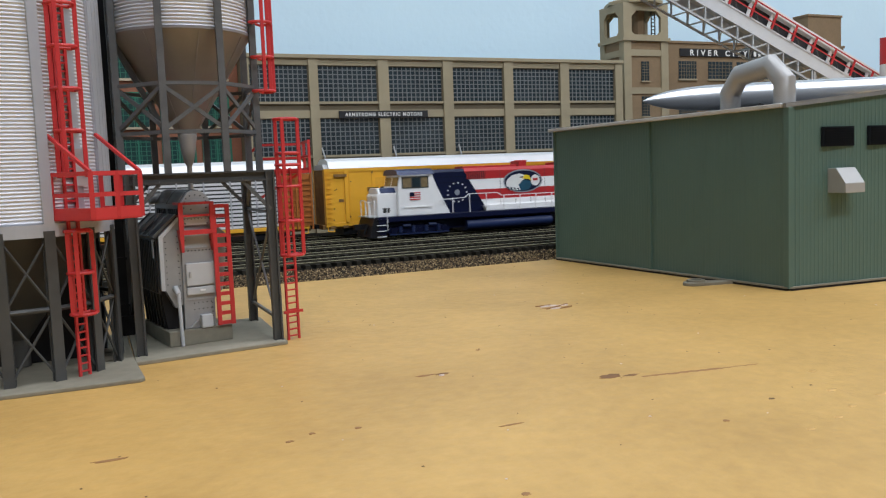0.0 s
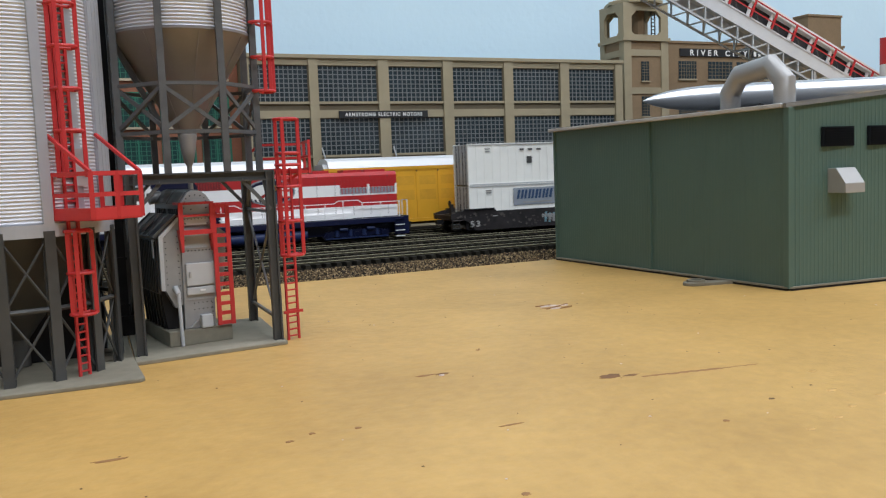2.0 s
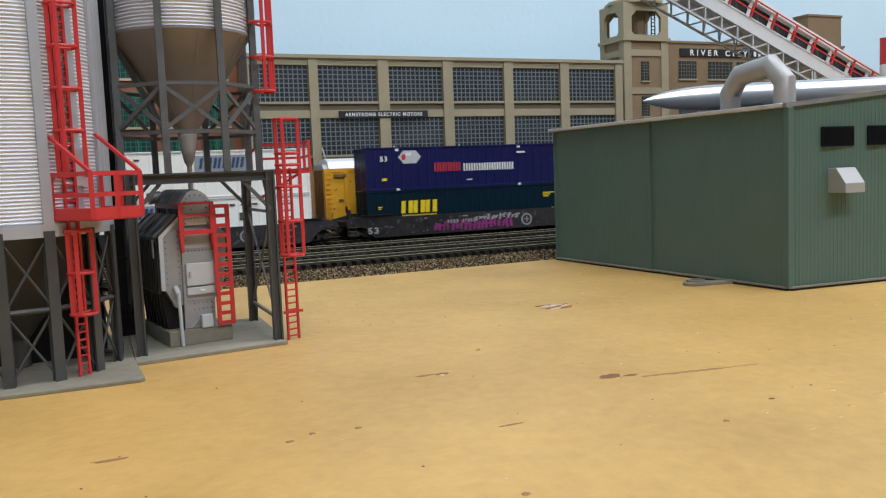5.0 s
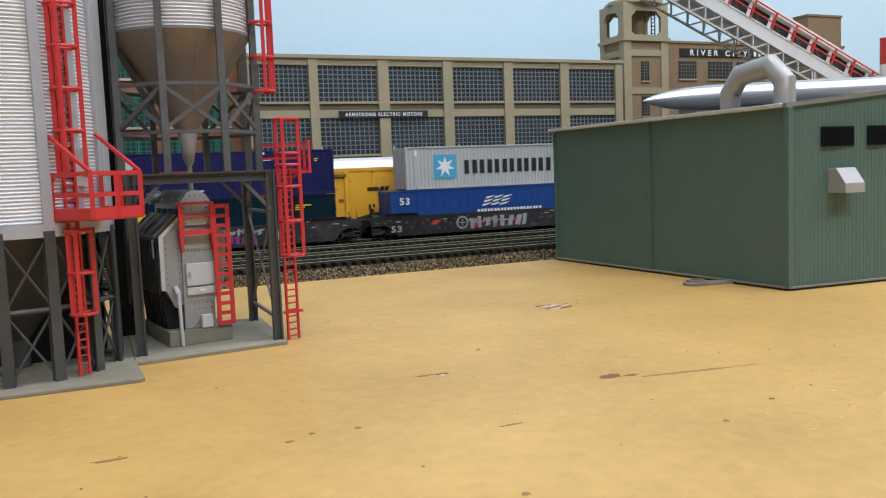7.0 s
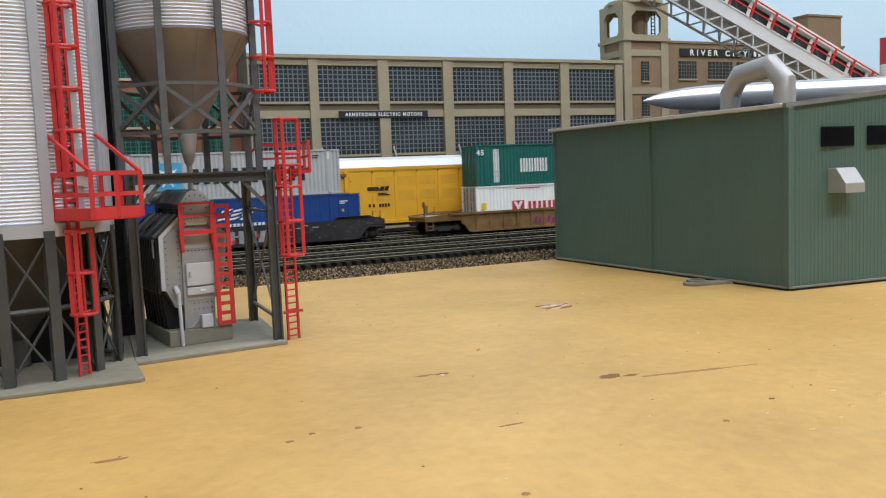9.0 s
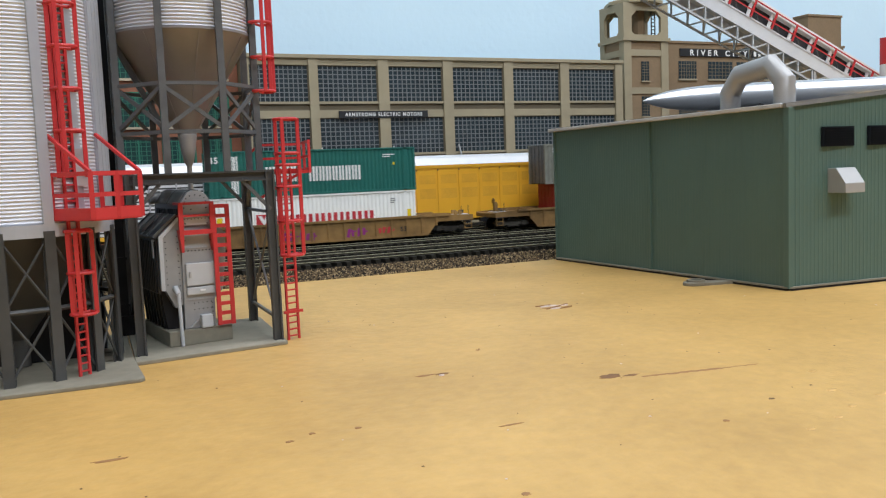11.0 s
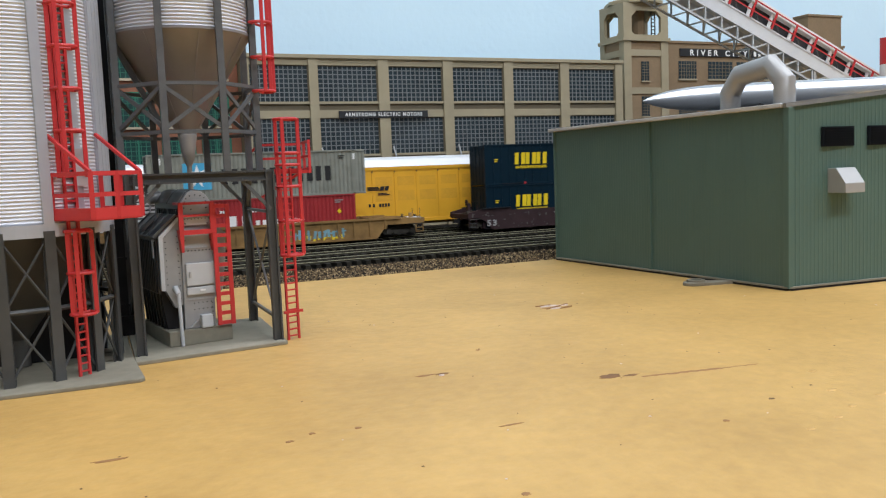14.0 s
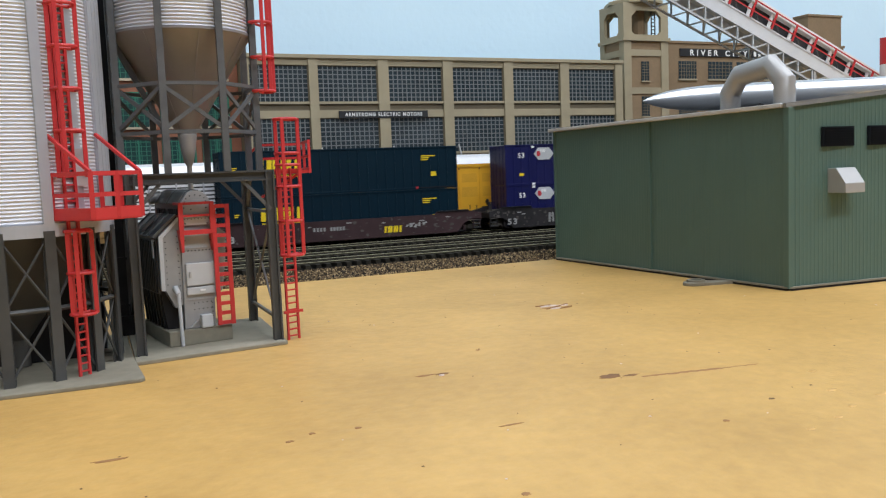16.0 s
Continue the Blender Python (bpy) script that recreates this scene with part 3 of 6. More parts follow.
for i, (x, y) in enumerate(cols):
    part("leg", B(x - 1.1, y - 1.1, 60.5, x + 1.1, y + 1.1, 150), "brace", tower)
    x2, y2 = cols[(i + 1) % 8]
    for zz_ in (89.8, 74.0):
        part("girt", beam(bmesh.new(), (x, y, zz_), (x2, y2, zz_), 1.0, 1.2), "brace", tower)
    ox, oy = (x + x2 - 2 * BX_) * 0.006, (y + y2 - 2 * BY_) * 0.006
    for za, zb, k in ((75, 89, 1), (89, 75, -1)):
        part("brace", beam(bmesh.new(), (x + ox * k, y + oy * k, za), (x2 + ox * k, y2 + oy * k, zb), 0.8, 1.3), "brace", tower)
for xa, ya, xb, yb in ((15.4, 301, 60.6, 301), (15.4, 319, 60.6, 319)):
    part("floor_beam", beam(bmesh.new(), (xa, ya, 59.0), (xb, yb, 59.0), 1.4, 2.6), "steel", tower)

part("chute", beam(bmesh.new(), (13.6, 306.5, 107.0), (29.6, 306.5, 74.5), 1.8, 2.2, (0, 1, 0)), "steel", tower, "dark sloping chute beside the cone")
el = thing("elevator_leg", 12.6, 333, 1.2, "tall black bucket elevator leg beside the bin", "elevator leg")
part("casing", prism(bmesh.new(), [(9.4, 331), (14.4, 331), (14.4, 336), (9.4, 336)], 1.2, 165), "black", el, "black upright casing", bevel=0.2)
for k in range(9):
    part("joint_flange", B(9.0, 330.6, 12 + k * 17.5, 14.8, 336.4, 13 + k * 17.5), "black", el)
part("foot", B(8.6, 329.5, 1.2, 16.2, 337.5, 8.5), "black", el, bevel=0.3)
tl = thing("tower_ladder", 67.5, 290, 0, "red caged access ladder with platform beside the bin tower", "ladder")
cage_ladder(tl, 66.9, 291.6, -70, 0, 61.0, 30.5, 78.0, width=4.4, cage=7.4, hoops=[30.5, 42.5, 54.5, 62.0, 66.0, 77.8])
part("bracket", beam(bmesh.new(), (63.6, 290.6, 10.0), (70.8, 292.6, 10.0), 0.8, 1.0), "red", tl)
for y0, y1 in ((293, 300),):
    TP = [Vector((64, 294, 0)), Vector((75.8, 291, 0)), Vector((79, 318, 0)), Vector((64, 320, 0))]
    part("platform", prism(bmesh.new(), [(p.x, p.y) for p in TP], 59.0, 60.0), "red", tl)
    for a_, b_, n in ((TP[1], TP[2], 2), (TP[2], TP[3], 1)):
        for zz_ in (60.5, 65.0, 70.2):
            part("rail", beam(bmesh.new(), a_ + Vector((0, 0, zz_)), b_ + Vector((0, 0, zz_)), 0.7, 0.9), "red", tl)
        for i in range(n + 1):
            if i == 0 and a_ is not TP[1]:
                continue
            q = a_.lerp(b_, i / n)
            part("post", beam(bmesh.new(), q + Vector((0, 0, 59)), q + Vector((0, 0, 70.5)), 0.9, 0.8), "red", tl)
    part("strut", beam(bmesh.new(), (61.5, 312, 50), (77, 312, 59), 0.9), "red", tl)
    part("strut", beam(bmesh.new(), (61.5, 322, 68), (64, 320, 70), 0.9), "red", tl)
bl = thing("bin_ladder", 62.5, 299, 88, "red caged ladder on the side of the bin", "ladder")
cage_ladder(bl, 61.2, 300.6, -40, 88.0, 150.0, 88.0, 150.0, width=3.0, cage=7.4, hoops=[88.3, 100.0, 112.0, 124, 137, 149], bars=3, rungs=False)

# dryer, turned a little on its base; u runs along its face, v into its depth
dr = thing("grain_dryer", 25, 295, 1.3, "grey metal grain dryer with dark louvred sides", "grain dryer")
dr.rotation_euler = (0, 0, radians(9))


def face(pts, v0, v1):
    """An outline on the dryer's face pushed back from v0 to v1."""
    return prism(bmesh.new(), [(25 + u, w) for u, w in pts], 295 + v0, 295 + v1, "y")


def slab(u0, v0, w0, u1, v1, w1):
    return B(25 + u0, 295 + v0, w0, 25 + u1, 295 + v1, w1)


def studs(pts, v, r_=0.2):
    for u, w in pts:
        part("rivet", rod(bmesh.new(), (25 + u, 295 + v, w), (25 + u, 295 + v - 0.25, w), r_, seg=6), "dryerdark", dr)


part("base", slab(0, 0, 1.3, 22, 38, 6.6), "concrete", dr, "pale concrete block base", bevel=0.3)
part("column_body", face([(6.0, 6.6), (16.9, 6.6), (17.2, 42.2), (6.6, 42.2)], 2, 34), "dryer", dr, "grey front column", bevel=0.2)
HEAD = [(6.7, 42.2), (17.2, 42.2), (17.3, 50.6), (15.9, 52.8), (14.0, 54.2), (11.2, 54.5), (9.4, 53.8), (7.0, 50.4)]
part("head_plate", face(HEAD, 1.4, 2.6), "dryer", dr, "pale grey clipped head plate", bevel=0.15)
part("head_box", face([(u, w - 0.2) for u, w in HEAD], 2.6, 37), "dryerdark", dr, "dark glossy head box", bevel=0.2)
for v0, v1 in ((3.4, 17.5), (19.2, 36.4)):
    part("head_cover", face([(6.6, 50.2), (9.2, 53.9), (11.2, 54.9), (14.0, 54.6), (14.0, 54.3), (11.2, 54.55), (9.5, 53.6), (6.9, 50.0)], v0, v1), "brace", dr, "worn grey cover sheet")
for k in range(5):
    for v0 in (5.0, 21.0):
        part("head_window", slab(6.45, v0 + k * 2.6, 44.6, 6.75, v0 + k * 2.6 + 1.5, 48.2), "black", dr)
part("fan_drum", rod(bmesh.new(), (29.6, 331.0, 51.6), (34.2, 331.0, 52.4), 2.2, seg=16), "dryer", dr, "round grey fan drum", smooth=True)
studs([(12.0 + 3.6 * math.cos(math.pi * k / 6), 50.6 + 2.3 * math.sin(math.pi * k / 6)) for k in range(7)], 1.4, 0.24)
part("name_plate", slab(10.6, 1.0, 50.2, 13.6, 1.4, 51.2), "dryer", dr)
studs([(8.0, 48.6), (10.4, 48.0), (15.6, 48.4)], 1.4, 0.26)
part("head_ledge", slab(6.4, 0.9, 45.3, 17.5, 2.2, 45.9), "lightgrey", dr)
part("access_hatch", slab(7.2, 1.0, 42.6, 16.6, 1.6, 45.1), "lightgrey", dr, "pale grey hatch", bevel=0.15)
studs([(7.8 + 1.2 * k, 44.7) for k in range(8)], 1.0)
studs([(8.0, 43.2), (15.6, 43.0), (7.6, 39.6), (16.2, 39.4), (7.5, 37.4), (16.3, 37.2)], 1.0, 0.26)
part("plenum", face([(6.6, 15.2), (3.6, 14.2), (0.6, 20.4), (-0.9, 20.8), (-0.6, 39.0), (6.2, 45.6), (6.9, 44.0)], 3, 37), "dryer", dr, "pale grey side plenum front", bevel=0.2)
part("plenum_flange", face([(-1.0, 20.7), (0.3, 20.5), (0.5, 38.8), (6.4, 44.7), (6.2, 45.9), (-0.9, 39.2)], 2.2, 3.1), "lightgrey", dr, "bright edge flange")
studs([(1.3, 22.5 + 2.1 * k) for k in range(9)], 3.0)
studs([(5.4, 17.5 + 2.15 * k) for k in range(12)], 3.0)
part("side_cover", slab(-1.5, 4.2, 19.5, -0.7, 38, 38.6), "dryerdark", dr, "dark louvred side")
for k in range(13):
    part("louvre", prism(bmesh.new(), [(23.0, 20.0), (23.6, 20.0), (23.9, 37.6), (23.1, 37.6)], 295 + 5.4 + k * 2.5, 295 + 6.9 + k * 2.5, "y"), "black", dr)
part("side_strip", slab(-2.1, 5.6, 31.8, -1.4, 7.6, 38.2), "lightgrey", dr, "pale upright strip")
part("sloped_cover", face([(-2.0, 38.6), (5.8, 45.4), (5.4, 46.1), (-2.4, 39.2)], 2.6, 39), "dryerdark", dr, "dark glossy sloped cover")
for k in range(5):
    v = 295 + 2.9 + k * 8.9
    part("cover_rib", beam(bmesh.new(), (22.6, v, 39.4), (30.5, v, 46.4), 0.6, 0.7), "brace", dr)
for u, w in ((-2.3, 39.3), (5.5, 46.2)):
    part("cover_edge", beam(bmesh.new(), (25 + u, 297.6, w), (25 + u, 334, w), 0.6, 0.5), "brace", dr)
# lower duct and ribs are black: the deep shadow is in their colour
part("lower_duct", face([(1.2, 6.6), (6.2, 6.6), (6.4, 20), (-0.4, 20.6), (0.4, 12)], 6, 36), "black", dr, "lower duct, blackened as deep shade")
for k in range(7):
    part("duct_rib", face([(0.4, 6.8), (1.3, 6.8), (0.4, 19.5), (-0.6, 19.8)], 7.5 + k * 4.2, 8.7 + k * 4.2), "black", dr)
part("right_plenum", face([(17.0, 14.5), (21.6, 18.5), (23.4, 31), (23.6, 39.0), (17.2, 44.5)], 7, 35), "dryer", dr, bevel=0.2)
for z0 in (34.6, 16.6):
    part("seam", slab(6.3, 1.7, z0 - 0.16, 17.1, 2.0, z0 + 0.16), "dryer", dr)
studs([(7.4 + 1.25 * k, 33.7) for k in range(8)], 2.0, 0.26)
studs([(9.6 + 1.5 * k, w) for w in (15.4, 13.2) for k in range(5)], 2.0)
studs([(15.9, 10.2 + 1.6 * k) for k in range(4)], 2.0)
dd = part("door", slab(7.3, 0.7, 21.6, 16.9, 2.0, 29.4), "lightgrey", dr, "pale grey access door", bevel=0.3)
part("handle", slab(8.2, 0.2, 24.4, 8.8, 0.8, 26.6), "duct", dd, "grey door handle")
dw = part("drawer", slab(7.3, 0.9, 18.4, 16.9, 2.0, 21.0), "lightgrey", dr, "pale grey ash drawer", bevel=0.25)
part("handle", slab(11.6, 0.3, 19.6, 13.4, 0.9, 20.2), "letter", dw, "white pull")
part("outlet_box", slab(11.2, -0.6, 6.7, 15.2, 2.0, 11.2), "lightgrey", dr, "pale grey outlet box", bevel=0.3)
bm = rod(bmesh.new(), (29.2, 294.4, 1.3), (29.2, 295.9, 19.6), 0.65, seg=12)
rod(bm, (29.2, 295.9, 19.2), (28.6, 297.6, 21.6), 0.95, seg=12)
part("pipe", bm, "lightgrey", dr, "pale grey elbow pipe", smooth=True)
part("cable", rod(bmesh.new(), (36.4, 296.6, 10.2), (32.8, 296.6, 6.9), 0.4, seg=8), "duct", dr)

dl = thing("dryer_ladder", 25, 295, 1.3, "red ladder and guard rail on the grain dryer", "ladder")
dl.rotation_euler = (0, 0, radians(9))
for u in (17.4, 22.2):
    part("stringer", slab(u - 0.75, -1.3, 7.0, u + 0.75, -0.5, 49.3), "red", dl, bevel=0.12)
for k in range(13):
    w = 7.8 + k * 3.41
    part("rung", slab(18.1, -1.2, w - 0.65, 21.5, -0.6, w + 0.65), "red", dl)
for w, h in ((50.1, 0.9), (45.9, 0.8), (40.2, 1.6)):
    part("rail", slab(5.8, -1.2, w - h / 2, 16.8, -0.5, w + h / 2), "red", dl)
    part("rail", slab(5.7, -0.5, w - h / 2, 6.3, 6.5, w + h / 2), "red", dl)
for u in (6.2, 16.9):
    part("post", slab(u - 0.85, -1.4, 39.6, u + 0.75, -0.5, 50.5), "red", dl, bevel=0.12)
    part("bracket", face([(u - 0.8, 39.8), (u + 0.8, 39.8), (u + 0.5, 33.4), (u - 0.2, 33.4)], -0.9, 1.9), "red", dl)
part("platform", slab(6.0, -0.5, 39.4, 16.8, 1.0, 39.9), "red", dl)


# ---- factory with gridded windows ----
FY = 760.0
fac = thing("factory", 345, 780, 5, "beige factory with gridded windows in pilastered bays", "factory")
part("wall", B(143, FY + 3, 5, 548, FY + 60, 166), "beige", fac)
XP = [(143, 147.0), (201.5, 210.0), (268.6, 279.4), (336.0, 346.6), (403.6, 414.0), (470.0, 480.6), (539.0, 548)]
for a_, b_ in XP:
    part("pilaster", B(a_, FY - 1.2, 5, b_, FY + 3.2, 166.3), "beige", fac)
part("cornice", B(142.0, FY - 2.2, 165.8, 549.0, FY + 61, 169.3), "beige", fac, bevel=0.4)
part("frieze", B(143.1, FY + 0.2, 159.9, 547.9, FY + 3.1, 165.8), "beige", fac)
for (a0, a_), (b_, b1) in zip(XP, XP[1:]):
    part("belt", B(a_, FY + 0.4, 111.6, b_, FY + 3.1, 118.6), "beige", fac)
    part("spandrel", B(a_, FY + 1.6, 118.6, b_, FY + 3.1, 124.4), "spandrel", fac, "brown recessed panel")
    part("sill", B(a_, FY - 0.6, 124.4, b_, FY + 3.1, 126.6), "beige", fac)
    part("sill", B(a_, FY - 0.6, 75.0, b_, FY + 3.1, 77.2), "beige", fac)
    for z0, z1 in ((126.6, 159.9), (77.2, 111.6)):
        w = part("window", B(a_, FY + 2.3, z0, b_, FY + 3.05, z1), "glass", fac, "dark gridded factory window")
        bm = B(a_, FY + 1.4, z0, a_ + 0.9, FY + 2.3, z1)
        box(bm, b_ - 0.9, FY + 1.4, z0, b_, FY + 2.3, z1)
        box(bm, a_ + 0.9, FY + 1.4, z1 - 0.8, b_ - 0.9, FY + 2.3, z1)
        part("frame", bm, "spandrel", w)
        bm = bmesh.new()
        nx, nz = 12, 8
        for i in range(1, nx):
            x = a_ + 0.9 + (b_ - a_ - 1.8) * i / nx
            box(bm, x - 0.42, FY + 1.7, z0, x + 0.42, FY + 2.3, z1 - 0.8)
        for j in range(1, nz):
            zz_ = z0 + (z1 - z0) * j / nz
            box(bm, a_ + 0.9, FY + 1.62, zz_ - 0.42, b_ - 0.9, FY + 1.69, zz_ + 0.42)
        part("mullion_grid", bm, "mullion", w)
sg = part("sign_board", B(228.5, FY - 1.8, 110.9, 318.0, FY - 0.0, 117.6), "sign", fac, "black name board")
lettering("sign_lettering", "ARMSTRONG ELECTRIC MOTORS", 273, FY - 1.82, 114.25, 3.5, 78, "letter", sg)
for x in (212.5, 283, 352):
    part("pipe_stub", beam(bmesh.new(), (x, FY - 3, 74), (x - 2.6, FY - 3, 84), 1.2), "lightgrey", fac)

# ---- tall tower with an open top, and the brown factory beside it ----
tw = thing("corner_tower", 596, 803, 5, "beige and brown tower with open arched top storey", "tower")
TX0, TX1, TY0, TY1 = 566.0, 627.0, 780.0, 826.0
part("core", B(TX0 + 1.5, TY0 + 1.5, 5, TX1 - 1.5, TY1 - 1.5, 195), "brown", tw)
for x0, x1 in ((TX0, TX0 + 10), (TX1 - 10, TX1)):
    for y0, y1 in ((TY0, TY0 + 9), (TY1 - 9, TY1)):
        part("pilaster", B(x0, y0, 5, x1, y1, 195), "beige", tw)
for z0, z1, e in ((136, 143, 0.0), (178, 185, 0.0), (194.5, 198, 2.0), (100, 107, 0)):
    bm = B(TX0 - e + 0.1, TY0 - e + 0.3, z0, TX1 + e - 0.1, TY1 + e - 0.3, z1)
    part("band", bm, "beige", tw)
for z0, z1 in ((150.5, 172), (111, 133)):
    w = part("window", B(590, TY0 + 0.7, z0 - 0, 600.5, TY0 + 1.6, z1), "glass", tw, "dark tower window")
    bm = bmesh.new()
    for i in range(1, 3):
        box(bm, 590 + i * 3.5 - 0.25, TY0 + 0.4, z0, 590 + i * 3.5 + 0.25, TY0 + 0.7, z1)
    for j in range(1, 7):
        zz_ = z0 + (z1 - z0) * j / 7
        box(bm, 590, TY0 + 0.35, zz_ - 0.3, 600.5, TY0 + 0.4, zz_ + 0.3)
    part("mullion_grid", bm, "spandrel", w)
    part("sill", B(589, TY0 - 0.3, z0 - 1.5, 601.5, TY0 + 1.6, z0), "beige", tw)


def arch_wall(x0, x1, z0, z1, ox0, ox1, oz0, oz1, cut):
    """A wall outline with a clipped-corner opening, as eight quads around it."""
    inn = [(ox0 + cut * 0.5, oz0), (ox1 - cut * 0.5, oz0), (ox1, oz0 + cut * 0.5), (ox1, oz1 - cut), (ox1 - cut, oz1), (ox0 + cut, oz1), (ox0, oz1 - cut), (ox0, oz0 + cut * 0.5)]
    out = [(ox0 + cut * 0.5, z0), (ox1 - cut * 0.5, z0), (x1, oz0), (x1, oz1 - cut), (ox1 - cut, z1), (ox0 + cut, z1), (x0, oz1 - cut), (x0, oz0)]
    polys = [[inn[0], inn[1], out[1], out[0]], [inn[1], inn[2], out[2], (x1, z0), out[1]], [inn[2], inn[3], out[3], out[2]],
             [inn[3], inn[4], out[4], (x1, z1), out[3]], [inn[4], inn[5], out[5], out[4]], [inn[5], inn[6], out[6], (x0, z1), out[5]],
             [inn[6], inn[7], out[7], out[6]], [inn[7], inn[0], out[0], (x0, z0), out[7]]]
    return polys


for yy in (TY0, TY1 - 4):
    bm = bmesh.new()
    for q in arch_wall(TX0, TX1, 198, 236, TX0 + 11, TX1 - 10, 201.5, 228, 7):
        prism(bm, q, yy, yy + 4, "y")
    part("belfry_wall", bm, "beige", tw)
for xx in (TX0, TX1 - 4):
    bm = bmesh.new()
    for q in arch_wall(TY0 + 4, TY1 - 4, 198, 236, TY0 + 10, TY1 - 9, 201.5, 228, 6):
        prism(bm, q, xx, xx + 4, "x")
    part("belfry_wall", bm, "beige", tw)
bm = lathe(bmesh.new(), 596.5, 803, [(20, 235), (33, 236.5), (33, 240), (20, 244), (0.2, 246)], 8)
part("roof", bm, "beige", tw)
part("stair_shaft", rod(bmesh.new(), (600, 800, 198), (600, 800, 235), 8, seg=10), "brown", tw)
bm = bmesh.new()
for x in (609.6, 614.4):
    box(bm, x - 0.5, 787, 198, x + 0.5, 788, 236)
for i in range(9):
    box(bm, 609.6, 787.2, 200 + i * 4, 614.4, 787.8, 201 + i * 4)
part("ladder", bm, "steel", tw)

rc = thing("brown_factory", 800, 830, 5, "brown factory with black name sign and dark windows", "factory")
part("wall", B(627.2, 800, 5, 925, 860, 196.5), "brown", rc)
part("cornice", B(627.3, 798.8, 196.5, 926, 861, 199.2), "brown", rc)
s2 = part("sign_board", B(659, 798.4, 181.6, 815, 799.9, 190.6), "sign", rc, "black name board")
lettering("sign_lettering", "RIVER CITY", 717.5, 798.38, 186.0, 7.0, 88, "letter", s2, 1.75)
for i in range(6):
    part("letter_bar", B(771 + i * 7.0, 798.0, 182.9, 775 + i * 7.0, 798.4, 189.2), "letter", s2)
for i in range(5):
    x0 = 657.5 + i * 44
    for z0, z1 in ((155.5, 176.0), (112, 134)):
        wd = 26 if i == 0 else 37
        w = part("window", B(x0, 799.3, z0, x0 + wd, 800.1, z1), "glass", rc, "dark multi-pane window")
        bm = bmesh.new()
        for k in range(1, 7):
            box(bm, x0 + wd * k / 7 - 0.3, 798.9, z0, x0 + wd * k / 7 + 0.3, 799.3, z1)
        for k in range(1, 5):
            zz_ = z0 + (z1 - z0) * k / 5
            box(bm, x0, 798.85, zz_ - 0.3, x0 + wd, 798.9, zz_ + 0.3)
        part("mullion_grid", bm, "spandrel", w)
        part("sill", B(x0 - 1, 798.4, z0 - 2, x0 + wd + 1, 800.1, z0), "beige", rc)
part("penthouse", B(866, 803, 199.2, 924, 826, 236), "brown", rc)
part("penthouse_cap", B(865, 802, 236, 925, 827, 238.6), "brown", rc)

# ---- terracotta building with green windows ----
bb = thing("brick_building", 60, 815, 5, "terracotta brick building with dark green windows", "building")
part("wall", B(-140, 790, 5, 142.4, 850, 225), "brick", bb)
for x0, x1 in ((-60, -31), (-27, 2), (6, 33), (37, 67), (72, 101), (107, 133)):
    for z0, z1 in ((150, 178), (107.5, 138), (74, 98), (190, 216)):
        w = part("window", B(x0, 788.9, z0, x1, 790.2, z1), "tealglass", bb, "green framed window")
        bm = bmesh.new()
        box(bm, x0 - 0.2, 788.2, z0 - 0.2, x0 + 1.6, 788.9, z1)
        box(bm, x1 - 1.6, 788.2, z0 - 0.2, x1 + 0.2, 788.9, z1)
        box(bm, x0 + 1.6, 788.2, z1 - 1.6, x1 - 1.6, 788.9, z1)
        box(bm, (x0 + x1) / 2 - 0.8, 788.2, z0, (x0 + x1) / 2 + 0.8, 788.9, z1 - 1.6)
        for k in range(1, 7):
            xx = x0 + (x1 - x0) * k / 7
            box(bm, xx - 0.3, 788.4, z0, xx + 0.3, 788.9, z1)
        for k in range(1, 6):
            zz_ = z0 + (z1 - z0) * k / 6
            box(bm, x0 + 1.6, 788.36, zz_ - 0.3, x1 - 1.6, 788.4, zz_ + 0.3)
        part("mullion_grid", bm, "greenwin", w)
        part("sill", B(x0 - 1, 787.6, z0 - 2.2, x1 + 1, 790.1, z0 - 0.2), "stone", bb)

# ---- conveyor bridge ----
cv = thing("conveyor", 500, 510, 5, "white covered conveyor bridge on a grey truss with red handrail", "conveyor")
CYF, CYB = 500.0, 522.0
KS = -0.413


def cz(x, h):
    """Height on the sloping conveyor at x, h above its walkway."""
    return 179.3 + KS * (x - 443) + h


CX0, CX1 = 330.0, 632.0


def strip(h0, h1, y0, y1):
    return prism(bmesh.new(), [(CX0, cz(CX0, h0)), (CX1, cz(CX1, h0)), (CX1, cz(CX1, h1)), (CX0, cz(CX0, h1))], y0, y1, "y")


for y0, y1 in ((CYF, CYF + 1.5), (CYB - 1.5, CYB)):
    part("side_girder", strip(-10, 1.0, y0, y1), "conveyor", cv, "pale grey deep side girder")
    part("girder_lip", strip(0.4, 1.6, y0 - 0.5, y1 + 0.5), "conveyor", cv)
part("deck", strip(-1.2, 0.2, CYF + 1.5, CYB - 1.5), "conveyor", cv)
part("side_panel", strip(0.4, 6.4, CYF + 8.6, CYF + 9.4), "white", cv, "white lower side panel")
part("belt", strip(5.4, 18.0, CYF + 9.5, CYF + 10.5), "belt", cv, "black inner panel")
part("roof_cover", strip(17.4, 22.0, CYF + 4, CYB), "white", cv, "white roof cover", bevel=0.4)
x = 458.0 - 21 * 6
